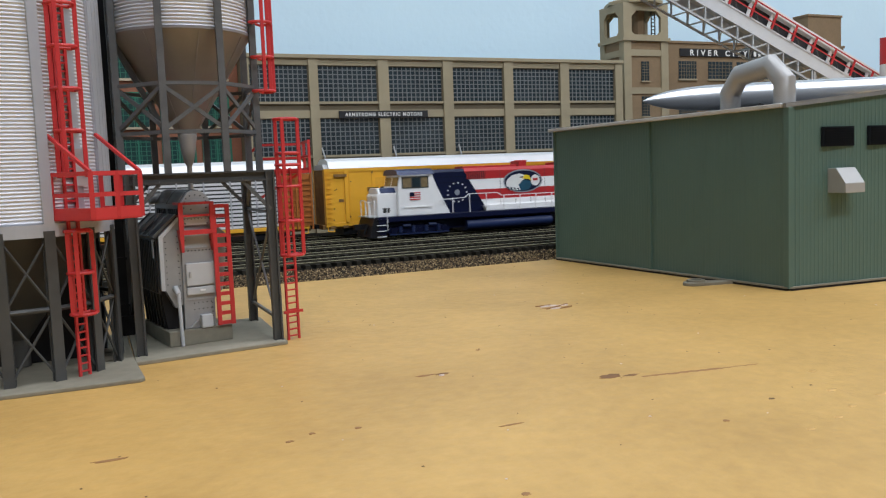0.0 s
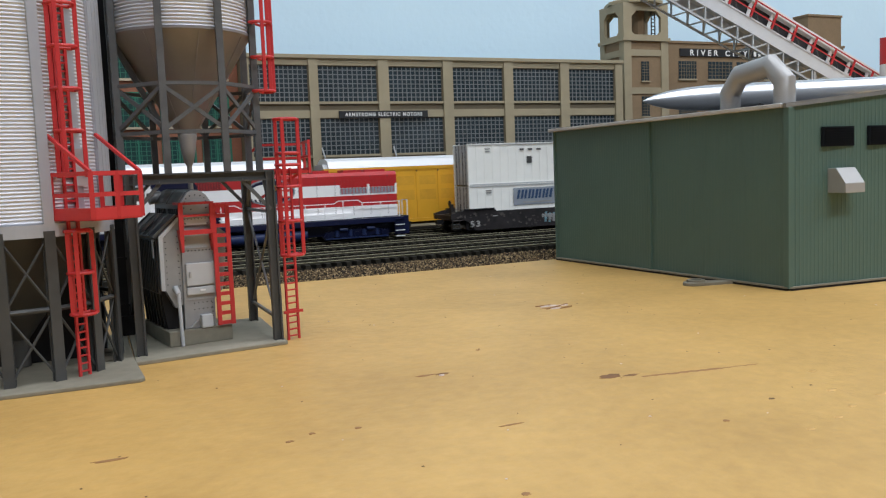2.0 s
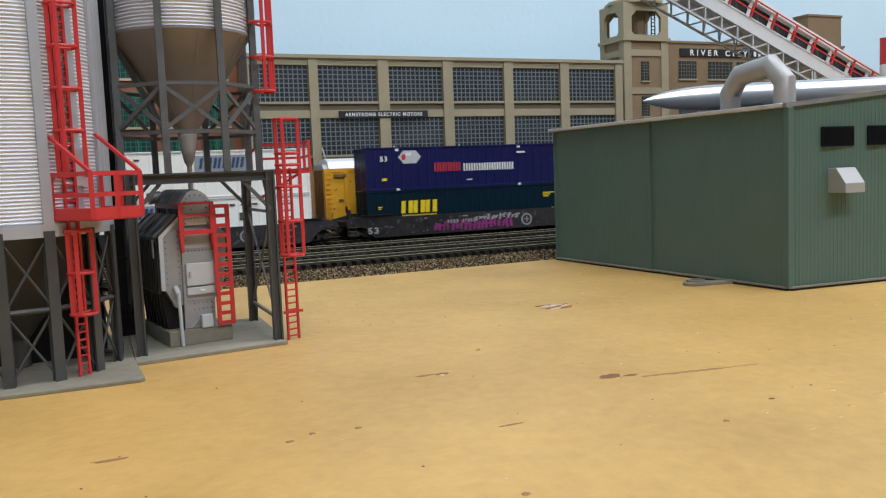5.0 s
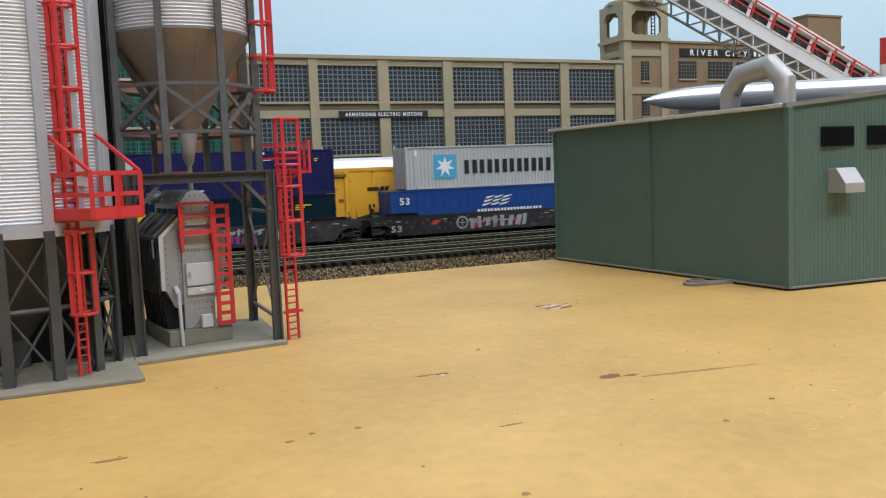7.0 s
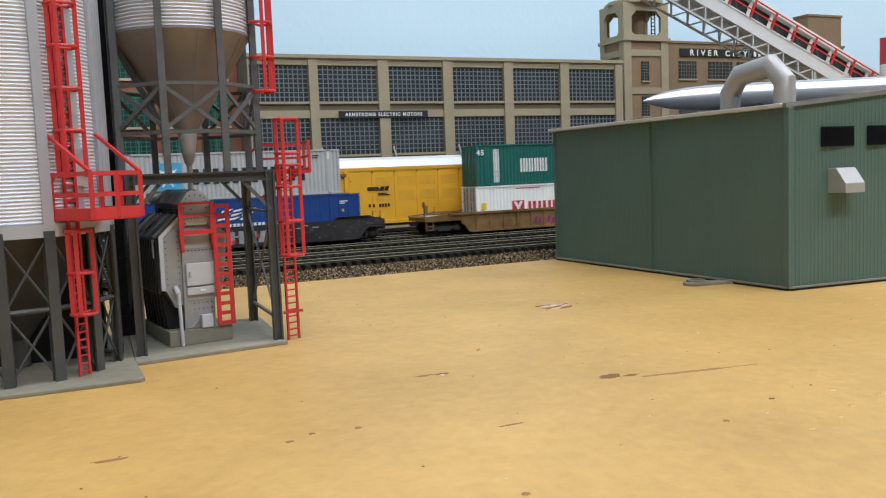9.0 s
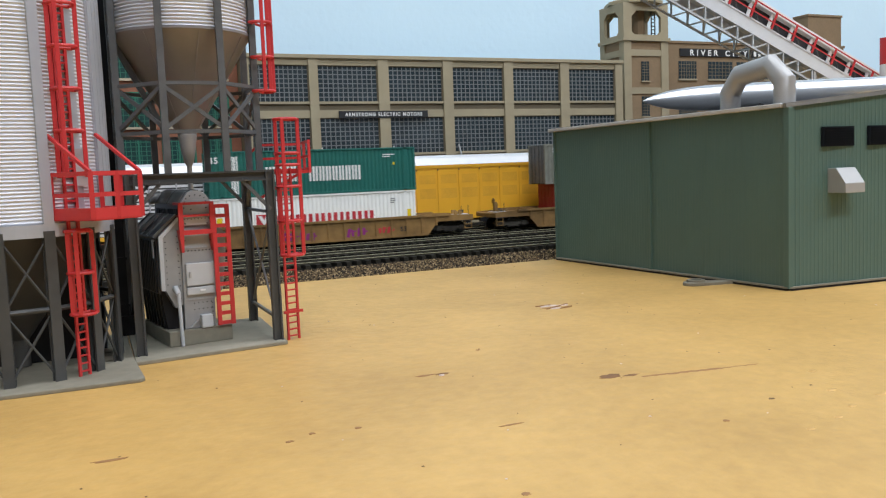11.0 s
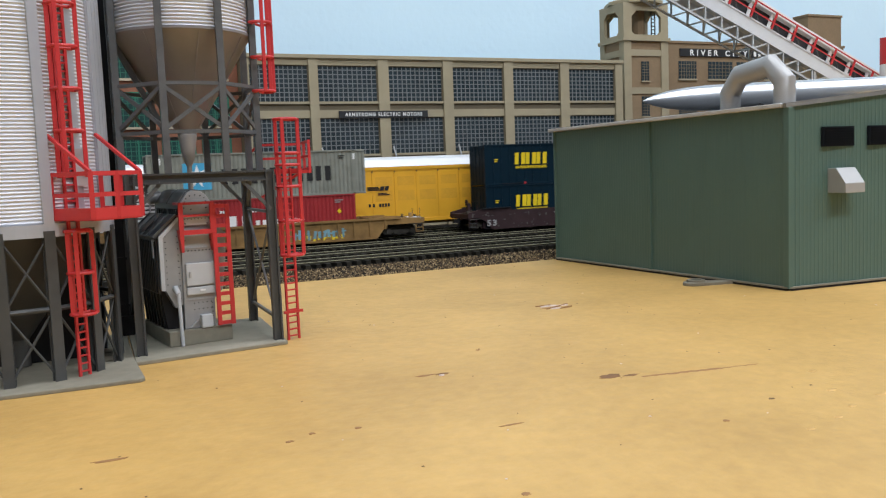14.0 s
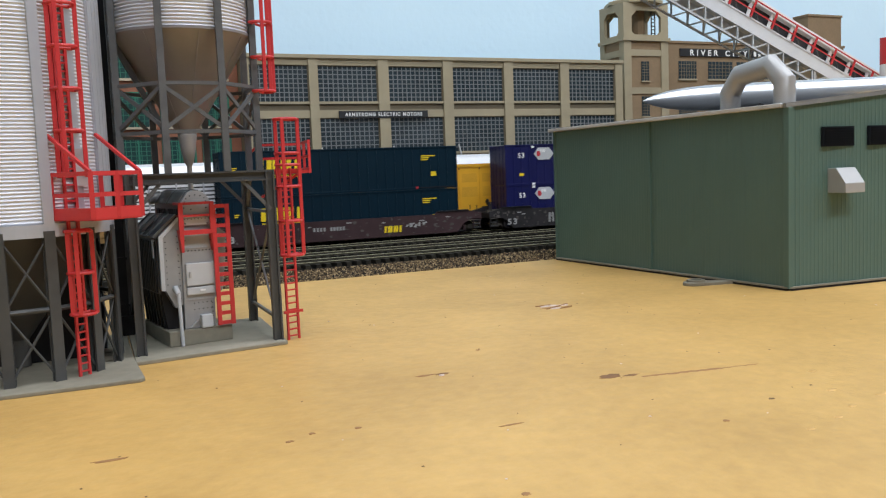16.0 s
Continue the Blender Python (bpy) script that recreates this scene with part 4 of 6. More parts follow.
while x < CX1 - 8:
    part("frame_post", beam(bmesh.new(), (x + 2.2, CYF + 6.5, cz(x + 2.2, 1)), (x + 8.8, CYF + 6.5, cz(x + 8.8, 18.0)), 1.6, 2.4), "white", cv)
    part("knee_plate", prism(bmesh.new(), [(x - 4, cz(x - 4, 1.2)), (x + 3, cz(x + 3, 1.2)), (x + 4.6, cz(x + 4.6, 5.6))], CYF + 1.6, CYF + 2.4, "y"), "white", cv)
    part("rail_post", beam(bmesh.new(), (x, CYF - 1.2, cz(x, 1.4)), (x + 6.2, CYF - 1.2, cz(x + 6.2, 16.6)), 1.3, 1.3), "red", cv)
    part("stay", beam(bmesh.new(), (x + 13, CYF + 3, cz(x + 13, 0.6)), (x + 10, CYF + 3, cz(x + 10, 8.5)), 0.8), "steel", cv, "dark stay")
    x += 21.0
for h in (16.2, 7.2):
    part("hand_rail", beam(bmesh.new(), (CX0, CYF - 1.2, cz(CX0, h)), (CX1, CYF - 1.2, cz(CX1, h)), 0.8), "red", cv)
for yy in (CYF + 1, CYB - 1):
    part("bottom_chord", beam(bmesh.new(), (CX0, yy, cz(CX0, -20)), (560, yy, cz(560, -20)), 1.5), "lightgrey", cv)
    n = 15
    for i in range(n):
        xa, xb = CX0 + (560 - CX0) * i / n, CX0 + (560 - CX0) * (i + 1) / n
        part("truss_web", beam(bmesh.new(), (xa, yy, cz(xa, -20)), (xb, yy, cz(xb, -9.6)), 1.1), "lightgrey", cv)
        part("truss_web", beam(bmesh.new(), (xb, yy, cz(xb, -20)), (xb, yy, cz(xb, -9.6)), 1.1), "lightgrey", cv)
for i in range(16):
    x = CX0 + (560 - CX0) * i / 15
    part("cross_tie", beam(bmesh.new(), (x, CYF + 1, cz(x, -20)), (x, CYB - 1, cz(x, -20)), 1.0), "lightgrey", cv)
    if i < 15:
        xb = x + (560 - CX0) / 15
        part("lateral_brace", beam(bmesh.new(), (x, CYF + 1, cz(x, -20)), (xb, CYB - 1, cz(xb, -20)), 0.8), "lightgrey", cv)
for x in (548, 632):
    for yy in (CYF + 2, CYB - 2):
        part("support_leg", beam(bmesh.new(), (x, yy, 5), (x, yy, cz(x, -8)), 2.4), "lightgrey", cv)
st = thing("striped_stack", 612, 495, 5, "red and white banded stack behind the shed", "stack")
for z0, z1, c in ((5, 131, "white"), (131, 152.5, "red")):
    part("band", rod(bmesh.new(), (618, 492, z0), (618, 492, z1), 5.2, seg=20), c, st, smooth=True)

# ---- tracks ----
tie_bm = B(-1.4, -15.4, 3.0, 1.4, 15.4, 6.95)
TIE = mesh_of("tie", tie_bm, M["tie"])
for k, ty in enumerate((482.5, 525.0, 574.0, 622.0, 669.0)):
    tr_ = thing("railway_track", 250, ty, 5, "weathered steel track on dark ties in ballast", "railway track", "parallel tracks", "structure")
    for s_ in (-1, 1):
        yy = ty + s_ * 8.7
        prof = [(yy - 1.0, 6.9), (yy + 1.0, 6.9), (yy + 0.9, 7.1), (yy + 0.3, 7.25), (yy + 0.3, 7.55), (yy + 0.45, 7.7), (yy + 0.45, 8.0), (yy - 0.45, 8.0), (yy - 0.45, 7.7), (yy - 0.3, 7.55), (yy - 0.3, 7.25), (yy - 0.9, 7.1)]
        rl = part("rail", prism(bmesh.new(), prof, -1480, 2480, "x"), "rail", tr_)
        part("rail_head", B(-1480, yy - 0.47, 7.74, 2480, yy + 0.47, 8.06), "railhead", rl, "worn bright rail head")
    n = 100
    for i in range(n):
        o = new("tie", TIE)
        o.parent = tr_
        o.location = ((-20 + i * 6.0 + random.uniform(-0.3, 0.3) - 250) * MM, random.uniform(-0.4, 0.4) * MM, -5 * MM)
        o.rotation_euler = (0, 0, random.uniform(-0.015, 0.015))

# ballast stones along the near shoulder and between the ties
rng = np.random.default_rng(4)
base = np.array([(1, 0, 0), (-0.5, 0.87, 0), (-0.5, -0.87, 0), (0.1, 0, 0.9), (0, 0.1, -0.9)])
tri = np.array([(0, 1, 3), (1, 2, 3), (2, 0, 3), (1, 0, 4), (2, 1, 4), (0, 2, 4)])


def stones(n, x0, x1, y0, y1, r0, r1, zf):
    vs, fs = [], []
    for i in range(n):
        x, y = rng.uniform(x0, x1), rng.uniform(y0, y1)
        r = rng.uniform(r0, r1)
        a = rng.uniform(0, 6.28, 3)
        R_ = np.array(Euler(a).to_matrix())
        p = (base * rng.uniform(0.7, 1.3, (5, 3)) * r) @ R_.T + (x, y, zf(y) + r * 0.3)
        fs += [tuple(int(v) for v in t + 5 * i) for t in tri]
        vs += [tuple(v * MM) for v in p]
    me = bpy.data.meshes.new("ballast_stones")
    me.from_pydata(vs, [], fs)
    return me


def shoulder(y):
    return 0.0 if y < 453 else 4.3 if y > 466 else (y - 453) / 13 * 4.3


stonem = mat("ballast_stone", (0.118, 0.086, 0.054), 0.9, var=0.9, scale=700, tint=(1.0, 0.95, 0.9))
nt = stonem.node_tree
geo_ = nt.nodes.new("ShaderNodeNewGeometry")
rp = [n for n in nt.nodes if n.type == "VALTORGB"][0]
nt.links.new(geo_.outputs["Random Per Island"], rp.inputs["Fac"])
rp.color_ramp.elements[0].position, rp.color_ramp.elements[1].position = 0.0, 1.0
rp.color_ramp.elements[0].color = (0.03, 0.021, 0.012, 1)
rp.color_ramp.elements[1].color = (0.5, 0.37, 0.2, 1)
for pos_, c_ in ((0.35, (0.075, 0.048, 0.022, 1)), (0.72, (0.22, 0.145, 0.07, 1))):
    rp.color_ramp.elements.new(pos_).color = c_
M["stonem"] = stonem
# stones between the tracks are near-black, those on the shoulder lighter
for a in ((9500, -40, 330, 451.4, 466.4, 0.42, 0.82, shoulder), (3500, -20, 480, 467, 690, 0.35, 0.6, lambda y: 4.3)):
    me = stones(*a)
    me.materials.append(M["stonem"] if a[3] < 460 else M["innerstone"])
    tagged(new("ballast_stones", me), "loose brown and grey ballast stones along the track", "ballast", "", "stuff")

# ---- marks on the table ----
def blot(x, y, rx, ry, material, label, seed=0, n=16, h=0.1, name="stain_mark", cat="stain"):
    r = random.Random(seed)
    bm = prism(bmesh.new(), [(x + rx * r.uniform(0.6, 1.1) * math.cos(2 * math.pi * k / n), y + ry * r.uniform(0.55, 1.1) * math.sin(2 * math.pi * k / n)) for k in range(n)], 0.0, h)
    return single(name, bm, material, label, cat, group="marks on the table")


blot(129.5, 187.5, 4.0, 2.6, "stain", "dark brown blotch stained into the tan table", 1)
blot(135.0, 185.6, 2.6, 0.9, "stain", "dark brown blotch stained into the tan table", 2)
bm = bmesh.new()
r = random.Random(5)
pts = [(136.5 + 35.5 * k / 24, 182.6 - 5.6 * k / 24 + r.uniform(-0.25, 0.25)) for k in range(25)]
for k in range(24):
    (xa, ya), (xb, yb) = pts[k], pts[k + 1]
    w = r.uniform(0.5, 0.95) if k < 16 else r.uniform(0.2, 0.5)
    prism(bm, [(xa, ya - w), (xb, yb - w), (xb, yb + w * 0.6), (xa, ya + w * 0.6)], 0, 0.08)
single("scratch_mark", bm, "scratch", "long brown scratch across the tan table", "scratch", group="marks on the table")
for x, y, rx, ry, sd in ((176, 297.5, 4.5, 1.6, 3), (180.5, 296.0, 4.0, 1.3, 4), (175.0, 291.0, 3.0, 0.8, 6)):
    blot(x, y, rx, ry, "chip", "torn pale paper scrap stuck to the table", sd, 9, 0.35, "paper_scrap", "scrap")
blot(172.0, 293.5, 3.6, 0.7, "scratch", "thin brown fleck beside the paper scrap", 7)
blot(90.6, 213.4, 1.0, 0.6, "chip", "tiny pale paper scrap stuck to the table", 8, 9, 0.3, "paper_scrap", "scrap")
blot(91.6, 215.2, 2.4, 1.2, "stain", "dark brown blotch stained into the tan table", 9)
blot(86.5, 216.0, 3.2, 0.8, "scratch", "thin brown fleck beside the paper scrap", 10)
blot(149.1, 149.1, 0.9, 0.7, "speck", "dark speck on the tan table", 11)
blot(68.7, 126.2, 1.1, 0.8, "scratch", "small brown smudge on the tan table", 12)
for k, (x, y) in enumerate(((54.5, 178.9), (44.1, 180.2), (38.4, 177.2), (113.7, 238.0), (127.9, 141.2))):
    blot(x, y, 0.9, 0.8, "scratch", "small brown smudge on the tan table", 20 + k, 10)
blot(2.0, 184.6, 4.2, 0.8, "scratch", "faint brown scuff on the tan table", 13)
blot(85.7, 163.1, 3.2, 0.45, "scratch", "faint brown scuff on the tan table", 14)
blot(166.3, 153.2, 0.5, 0.4, "speck", "dark speck on the tan table", 15)
for k, (x, y, dx_, dy_) in enumerate(((170.5, 299.5, 6.5, -1.6), (171.0, 291.5, 7.0, 2.2), (176.5, 289.6, 6.0, 1.0), (178.0, 294.6, 6.0, 2.0))):
    single("wood_splinter", beam(bmesh.new(), (x, y, 0.2), (x + dx_, y + dy_, 0.45), 0.5, 0.4), "scratch", "thin brown splinter lying on the table", "splinter", group="marks on the table")
for k, (x, y) in enumerate(((167.0, 147.5), (150.5, 131.0), (160.0, 135.5), (173.5, 139.0), (178.0, 163.5), (139.0, 128.0))):
    q = r.uniform(1.0, 1.8)
    bm = bmesh.new()
    bmesh.ops.create_uvsphere(bm, u_segments=14, v_segments=8, radius=1, matrix=Matrix.Translation((x, y, 0)) @ Matrix.Diagonal((q, q * 0.6, 0.35, 1)))
    for v in bm.verts:
        v.co.z = max(v.co.z, -0.02)
    single("paint_blister", bm, "table", "small paint blister on the tan table", "blister", group="marks on the table", smooth=True)
bm = bmesh.new()
for k in range(120):
    x, y = r.uniform(-20, 330), r.uniform(110, 440)
    q = r.uniform(0.1, 0.28)
    prism(bm, [(x - q, y - q * 0.7), (x + q, y - q), (x + q * 0.8, y + q), (x - q, y + q * 0.6)], 0, 0.1)
tagged(single("dust_specks", bm, "speck", "scattered dark dust specks on the tan table", "dust"), kind="stuff")
bm = bmesh.new()
for k in range(30):
    x, y = r.uniform(0, 300), r.uniform(110, 420)
    q = r.uniform(0.12, 0.3)
    prism(bm, [(x - q, y - q * 0.7), (x + q, y - q), (x + q * 0.8, y + q), (x - q, y + q * 0.6)], 0, 0.15)
tagged(single("pale_crumbs", bm, "chip", "scattered pale crumbs on the tan table", "dust"), kind="stuff")


# ---- standing auto rack cars on the rear track ----
RT = 669.0


def auto_rack(name, x0, x1, body, label, end_body, slatted):
    ob = thing(name, (x0 + x1) / 2, RT, 8, label, "rail car", "standing rail cars")
    yf, yb = RT - 17.5, RT + 17.5
    part("body", B(x0 + 1.5, yf + (1.2 if slatted else 0.35), 18, x1 - 1.5, yb - 1.2, 62.5), "steel" if slatted else body, ob)
    part("underframe", B(x0 - 2, yf + 3, 14.5, x1 + 2, yb - 3, 18), "yellowdirty", ob)
    part("side_sill", B(x0, yf - 0.2, 16.6, x1, yf + 1.6, 19.6), "yellow", ob, bevel=0.2)
    part("top_rail", B(x0, yf - 0.2, 60.6, x1, yf + 1.6, 63.2), body if not slatted else "silver", ob)
    roof = [(yf - 0.3, 63.2), (yf + 3.2, 69.2), (RT - 6, 71.6), (RT + 6, 71.6), (yb - 3.2, 69.2), (yb + 0.3, 63.2)]
    part("roof", prism(bmesh.new(), roof, x0 + 4, x1 - 1, "x"), "whiteroof", ob, "white curved roof", bevel=0.2)
    n = int((x1 - x0) / 19.6)
    for i in range(n + 1):
        x = x0 + 1.2 + (x1 - x0 - 2.4) * i / n
        part("side_post", B(x - 0.35, yf - 0.05, 19.6, x + 0.35, yf + 1.3, 60.6), body if not slatted else "silver", ob)
    for i in range(n):
        xa = x0 + 1.2 + (x1 - x0 - 2.4) * i / n
        xb = x0 + 1.2 + (x1 - x0 - 2.4) * (i + 1) / n
        if slatted:
            for j in range(13):
                zz_ = 21.0 + j * 3.05
                part("side_slat", beam(bmesh.new(), (xa + 0.6, yf + 0.75, zz_), (xb - 0.6, yf + 0.75, zz_), 0.5, 1.9), "whiteroof", ob)
        elif i > 1:
            for z0, z1 in ((35, 43.5), (47.5, 55.0)):
                part("side_panel", B(xa + 2.6, yf + 0.25, z0, xb - 2.4, yf + 0.6, z1), "perf", ob)
            part("post_tab", B(xa - 0.6, yf - 0.3, 58.6, xa + 0.6, yf, 60.0), "yellowdirty", ob)
        else:
            part("side_panel", B(xa + 0.7, yf + 0.28, 20, xb - 0.7, yf + 1.5, 60), body, ob)
    for xe, s_ in ((x0, 1), (x1, -1)):
        part("end_door", B(min(xe, xe + 1.4 * s_), yf + 4.5, 18, max(xe, xe + 1.4 * s_), yb - 4.5, 62), end_body, ob)
        for yy in (yf, yb - 4.5):
            part("end_post", B(min(xe, xe + 5.0 * s_), yy, 18, max(xe, xe + 5.0 * s_), yy + 4.5, 62.8), end_body if slatted else body, ob)
        for k in range(11):
            zz_ = 20.5 + k * 3.9
            part("grab_iron", beam(bmesh.new(), (xe + 0.5 * s_, yf - 0.8, zz_), (xe + 5.2 * s_, yf - 0.8, zz_), 0.8), body if not slatted else "orange", ob)
        part("ladder_rail", B(min(xe, xe + 0.7 * s_), yf - 1.0, 19, max(xe, xe + 0.7 * s_), yf - 0.1, 61.5), body if not slatted else "orange", ob)
        part("stirrup", B(min(xe + 1 * s_, xe + 7 * s_), yf - 0.6, 12.6, max(xe + 1 * s_, xe + 7 * s_), yf + 0.2, 13.4), "yellow", ob)
        for xx in (1.2, 6.6):
            part("stirrup_leg", B(xe + xx * s_ - 0.35, yf - 0.6, 13.2, xe + xx * s_ + 0.35, yf + 0.2, 17), "yellow", ob)
        part("roof_end", prism(bmesh.new(), [(yf + 2, 62.6), (yf + 6, 66.8), (yb - 6, 66.8), (yb - 2, 62.6)], min(xe + 0.5 * s_, xe + 9 * s_), max(xe + 0.5 * s_, xe + 9 * s_), "x"), "lightgrey", ob)
        tk = xe + 30 * s_
        part("truck", B(tk - 15, yf + 3.5, 9.5, tk + 15, yb - 3.5, 14.6), "black", ob)
        for wx in (-10, 10):
            part("wheelset", rod(rod(bmesh.new(), (tk + wx, RT - 9.6, 12.6), (tk + wx, RT - 7.6, 12.6), 4.6, seg=18), (tk + wx, RT + 7.6, 12.6), (tk + wx, RT + 9.6, 12.6), 4.6, seg=18), "wheel", ob)
        part("coupler", B(min(xe, xe - 9 * s_), RT - 1.8, 15, max(xe, xe - 9 * s_), RT + 1.8, 18), "black", ob)
    return ob


ar = auto_rack("auto_rack_car", 181.0, 497.0, "yellow", "yellow auto rack rail car with white roof", "yellowdirty", False)
yl = RT - 17.6
part("door_post", B(197.4, yl - 1.0, 19.6, 199.8, yl + 0.4, 60.4), "yellow", ar, "proud door post", bevel=0.2)
part("door_bracket", B(188.6, yl - 1.4, 56.6, 199.4, yl + 0.3, 58.8), "yellowdirty", ar, "dark door bracket")
part("placard", B(192.4, yl - 0.15, 36.4, 196.4, yl + 0.9, 38.6), "yellowdirty", ar)
for x, z in ((189.4, 45.8), (190.8, 46.8), (188.2, 31.0), (203.0, 52.5), (187.6, 22.0), (201.5, 24.0)):
    part("rust_spot", rod(bmesh.new(), (x, yl - 0.1, z), (x, yl + 0.9, z), 0.5, seg=7), "rust", ar)
for x in (184.4, 194.8, 206.0, 214.0):
    part("jacking_pad", B(x, yl - 0.6, 15.2, x + 4.5, yl + 1.2, 17.2), "yellowdirty", ar)
bm = bmesh.new()
for j in range(3):
    box(bm, 217, yl - 0.1, 44.2 + j * 1.1, 228 - j * 0.8, yl + 0.9, 44.9 + j * 1.1)
part("emblem_bar", bm, "sign", ar)
bm = bmesh.new()
for x0 in (227.6, 231.6):
    prism(bm, [(x0, 44.0), (x0 + 3.2, 44.0), (x0 + 4.2, 47.4), (x0 + 1.0, 47.4)], yl - 0.1, yl + 0.9, "y")
part("emblem", bm, "sign", ar, "black slanted emblem blocks")
bm = B(226, yl - 0.05, 41.4, 234, yl + 0.9, 42.1)
box(bm, 226, yl - 0.05, 40.2, 236, yl + 0.9, 40.9)
for x0 in (217.5, 221, 226.5, 229, 231.5, 234):
    box(bm, x0, yl - 0.05, 30.6, x0 + 1.7, yl + 0.9, 33.2)
part("marking_bar", bm, "sign", ar)
ob2 = auto_rack("auto_rack_car", -150.0, 167.0, "silver", "silver slatted auto rack rail car with orange ends", "orange", True)
part("end_panel", B(144, RT - 18.6, 19, 170, RT - 17.8, 60), "orange", ob2, "orange ribbed end panel")
for k in range(9):
    part("rib", B(144.5, RT - 19.4, 22 + k * 4.2, 169.5, RT - 18.6, 22.9 + k * 4.2), "orange", ob2)
for x in (144.5, 157, 169):
    part("stile", B(x, RT - 19.6, 16, x + 1.2, RT - 17.8, 61), "orange", ob2)

# ---- the moving train ----
TRAIN_Y, SPEED = 622.0, 105.2
MOVERS, WHEELS = [], []


def rolling(name, s0, label, category, group=""):
    """A thing of the train, drawn about x = 0, y = 0; s0 is where its middle stands at the start."""
    ob = new(name)
    ob.empty_display_size = 0.01
    ORIGIN[ob] = Vector((0, 0, 8))
    MOVERS.append((ob, s0))
    return tagged(ob, label, category, group)


def truck(parent, x, axles=2, pitch=20.0, material="black", wheel_r=4.7):
    half = pitch * (axles - 1) / 2
    for s_ in (-1, 1):
        pts = [(x - half - 5, 12), (x - half - 3, 15.5), (x - 6, 16), (x - 4, 17.6), (x + 4, 17.6), (x + 6, 16), (x + half + 3, 15.5), (x + half + 5, 12), (x + half + 2, 10.6), (x + half - 4, 12.2), (x + 5, 10.4), (x - 5, 10.4), (x - half + 4, 12.2), (x - half - 2, 10.6)]
        tf = part("truck_frame", prism(bmesh.new(), pts, s_ * 12.4 - 1, s_ * 12.4 + 1, "y"), material, parent)
        for i in range(axles):
            wx = x - half + pitch * i
            part("axle_box", B(wx - 1.8, min(s_ * 13.3, s_ * 14.4), 11.0, wx + 1.8, max(s_ * 13.3, s_ * 14.4), 14.6), material, tf)
    for i in range(axles):
        wx = x - half + pitch * i
        bm = bmesh.new()
        for s_ in (-1, 1):
            rod(bm, (0, s_ * 7.4, 8), (0, s_ * 9.9, 8), wheel_r, seg=20)
            rod(bm, (0, s_ * 9.9, 8), (0, s_ * 10.2, 8), wheel_r * 0.45, seg=10)
        rod(bm, (0, -7.4, 8), (0, 7.4, 8), 1.1, seg=8)
        w = part("wheelset", bm, "wheel", parent)
        WHEELS.append((w, wx, wheel_r))


def decal(parent, name, polys, y, material, label=""):
    """Flat painted shapes, each one a part."""
    for q in polys:
        ob = part(name, prism(bmesh.new(), q, y - 0.12, y + 0.05, "y"), material, parent, label)
    return ob


def rect(x0, x1, z0, z1, sl=0.0):
    return [(x0, z0), (x1, z0), (x1 + sl, z1), (x0 + sl, z1)]


def blocks(x0, x1, z0, z1, n, gap=0.2, sl=0.0):
    """A row of plain upright bars, two for each letter."""
    p = (x1 - x0) / n
    h = z1 - z0
    out = []
    for i in range(n):
        a, w = x0 + p * i, p * (1 - gap)
        out += [rect(a, a + w * 0.36, z0, z0 + h, sl), rect(a + w * 0.62, a + w, z0, z0 + h, sl)]
    return out


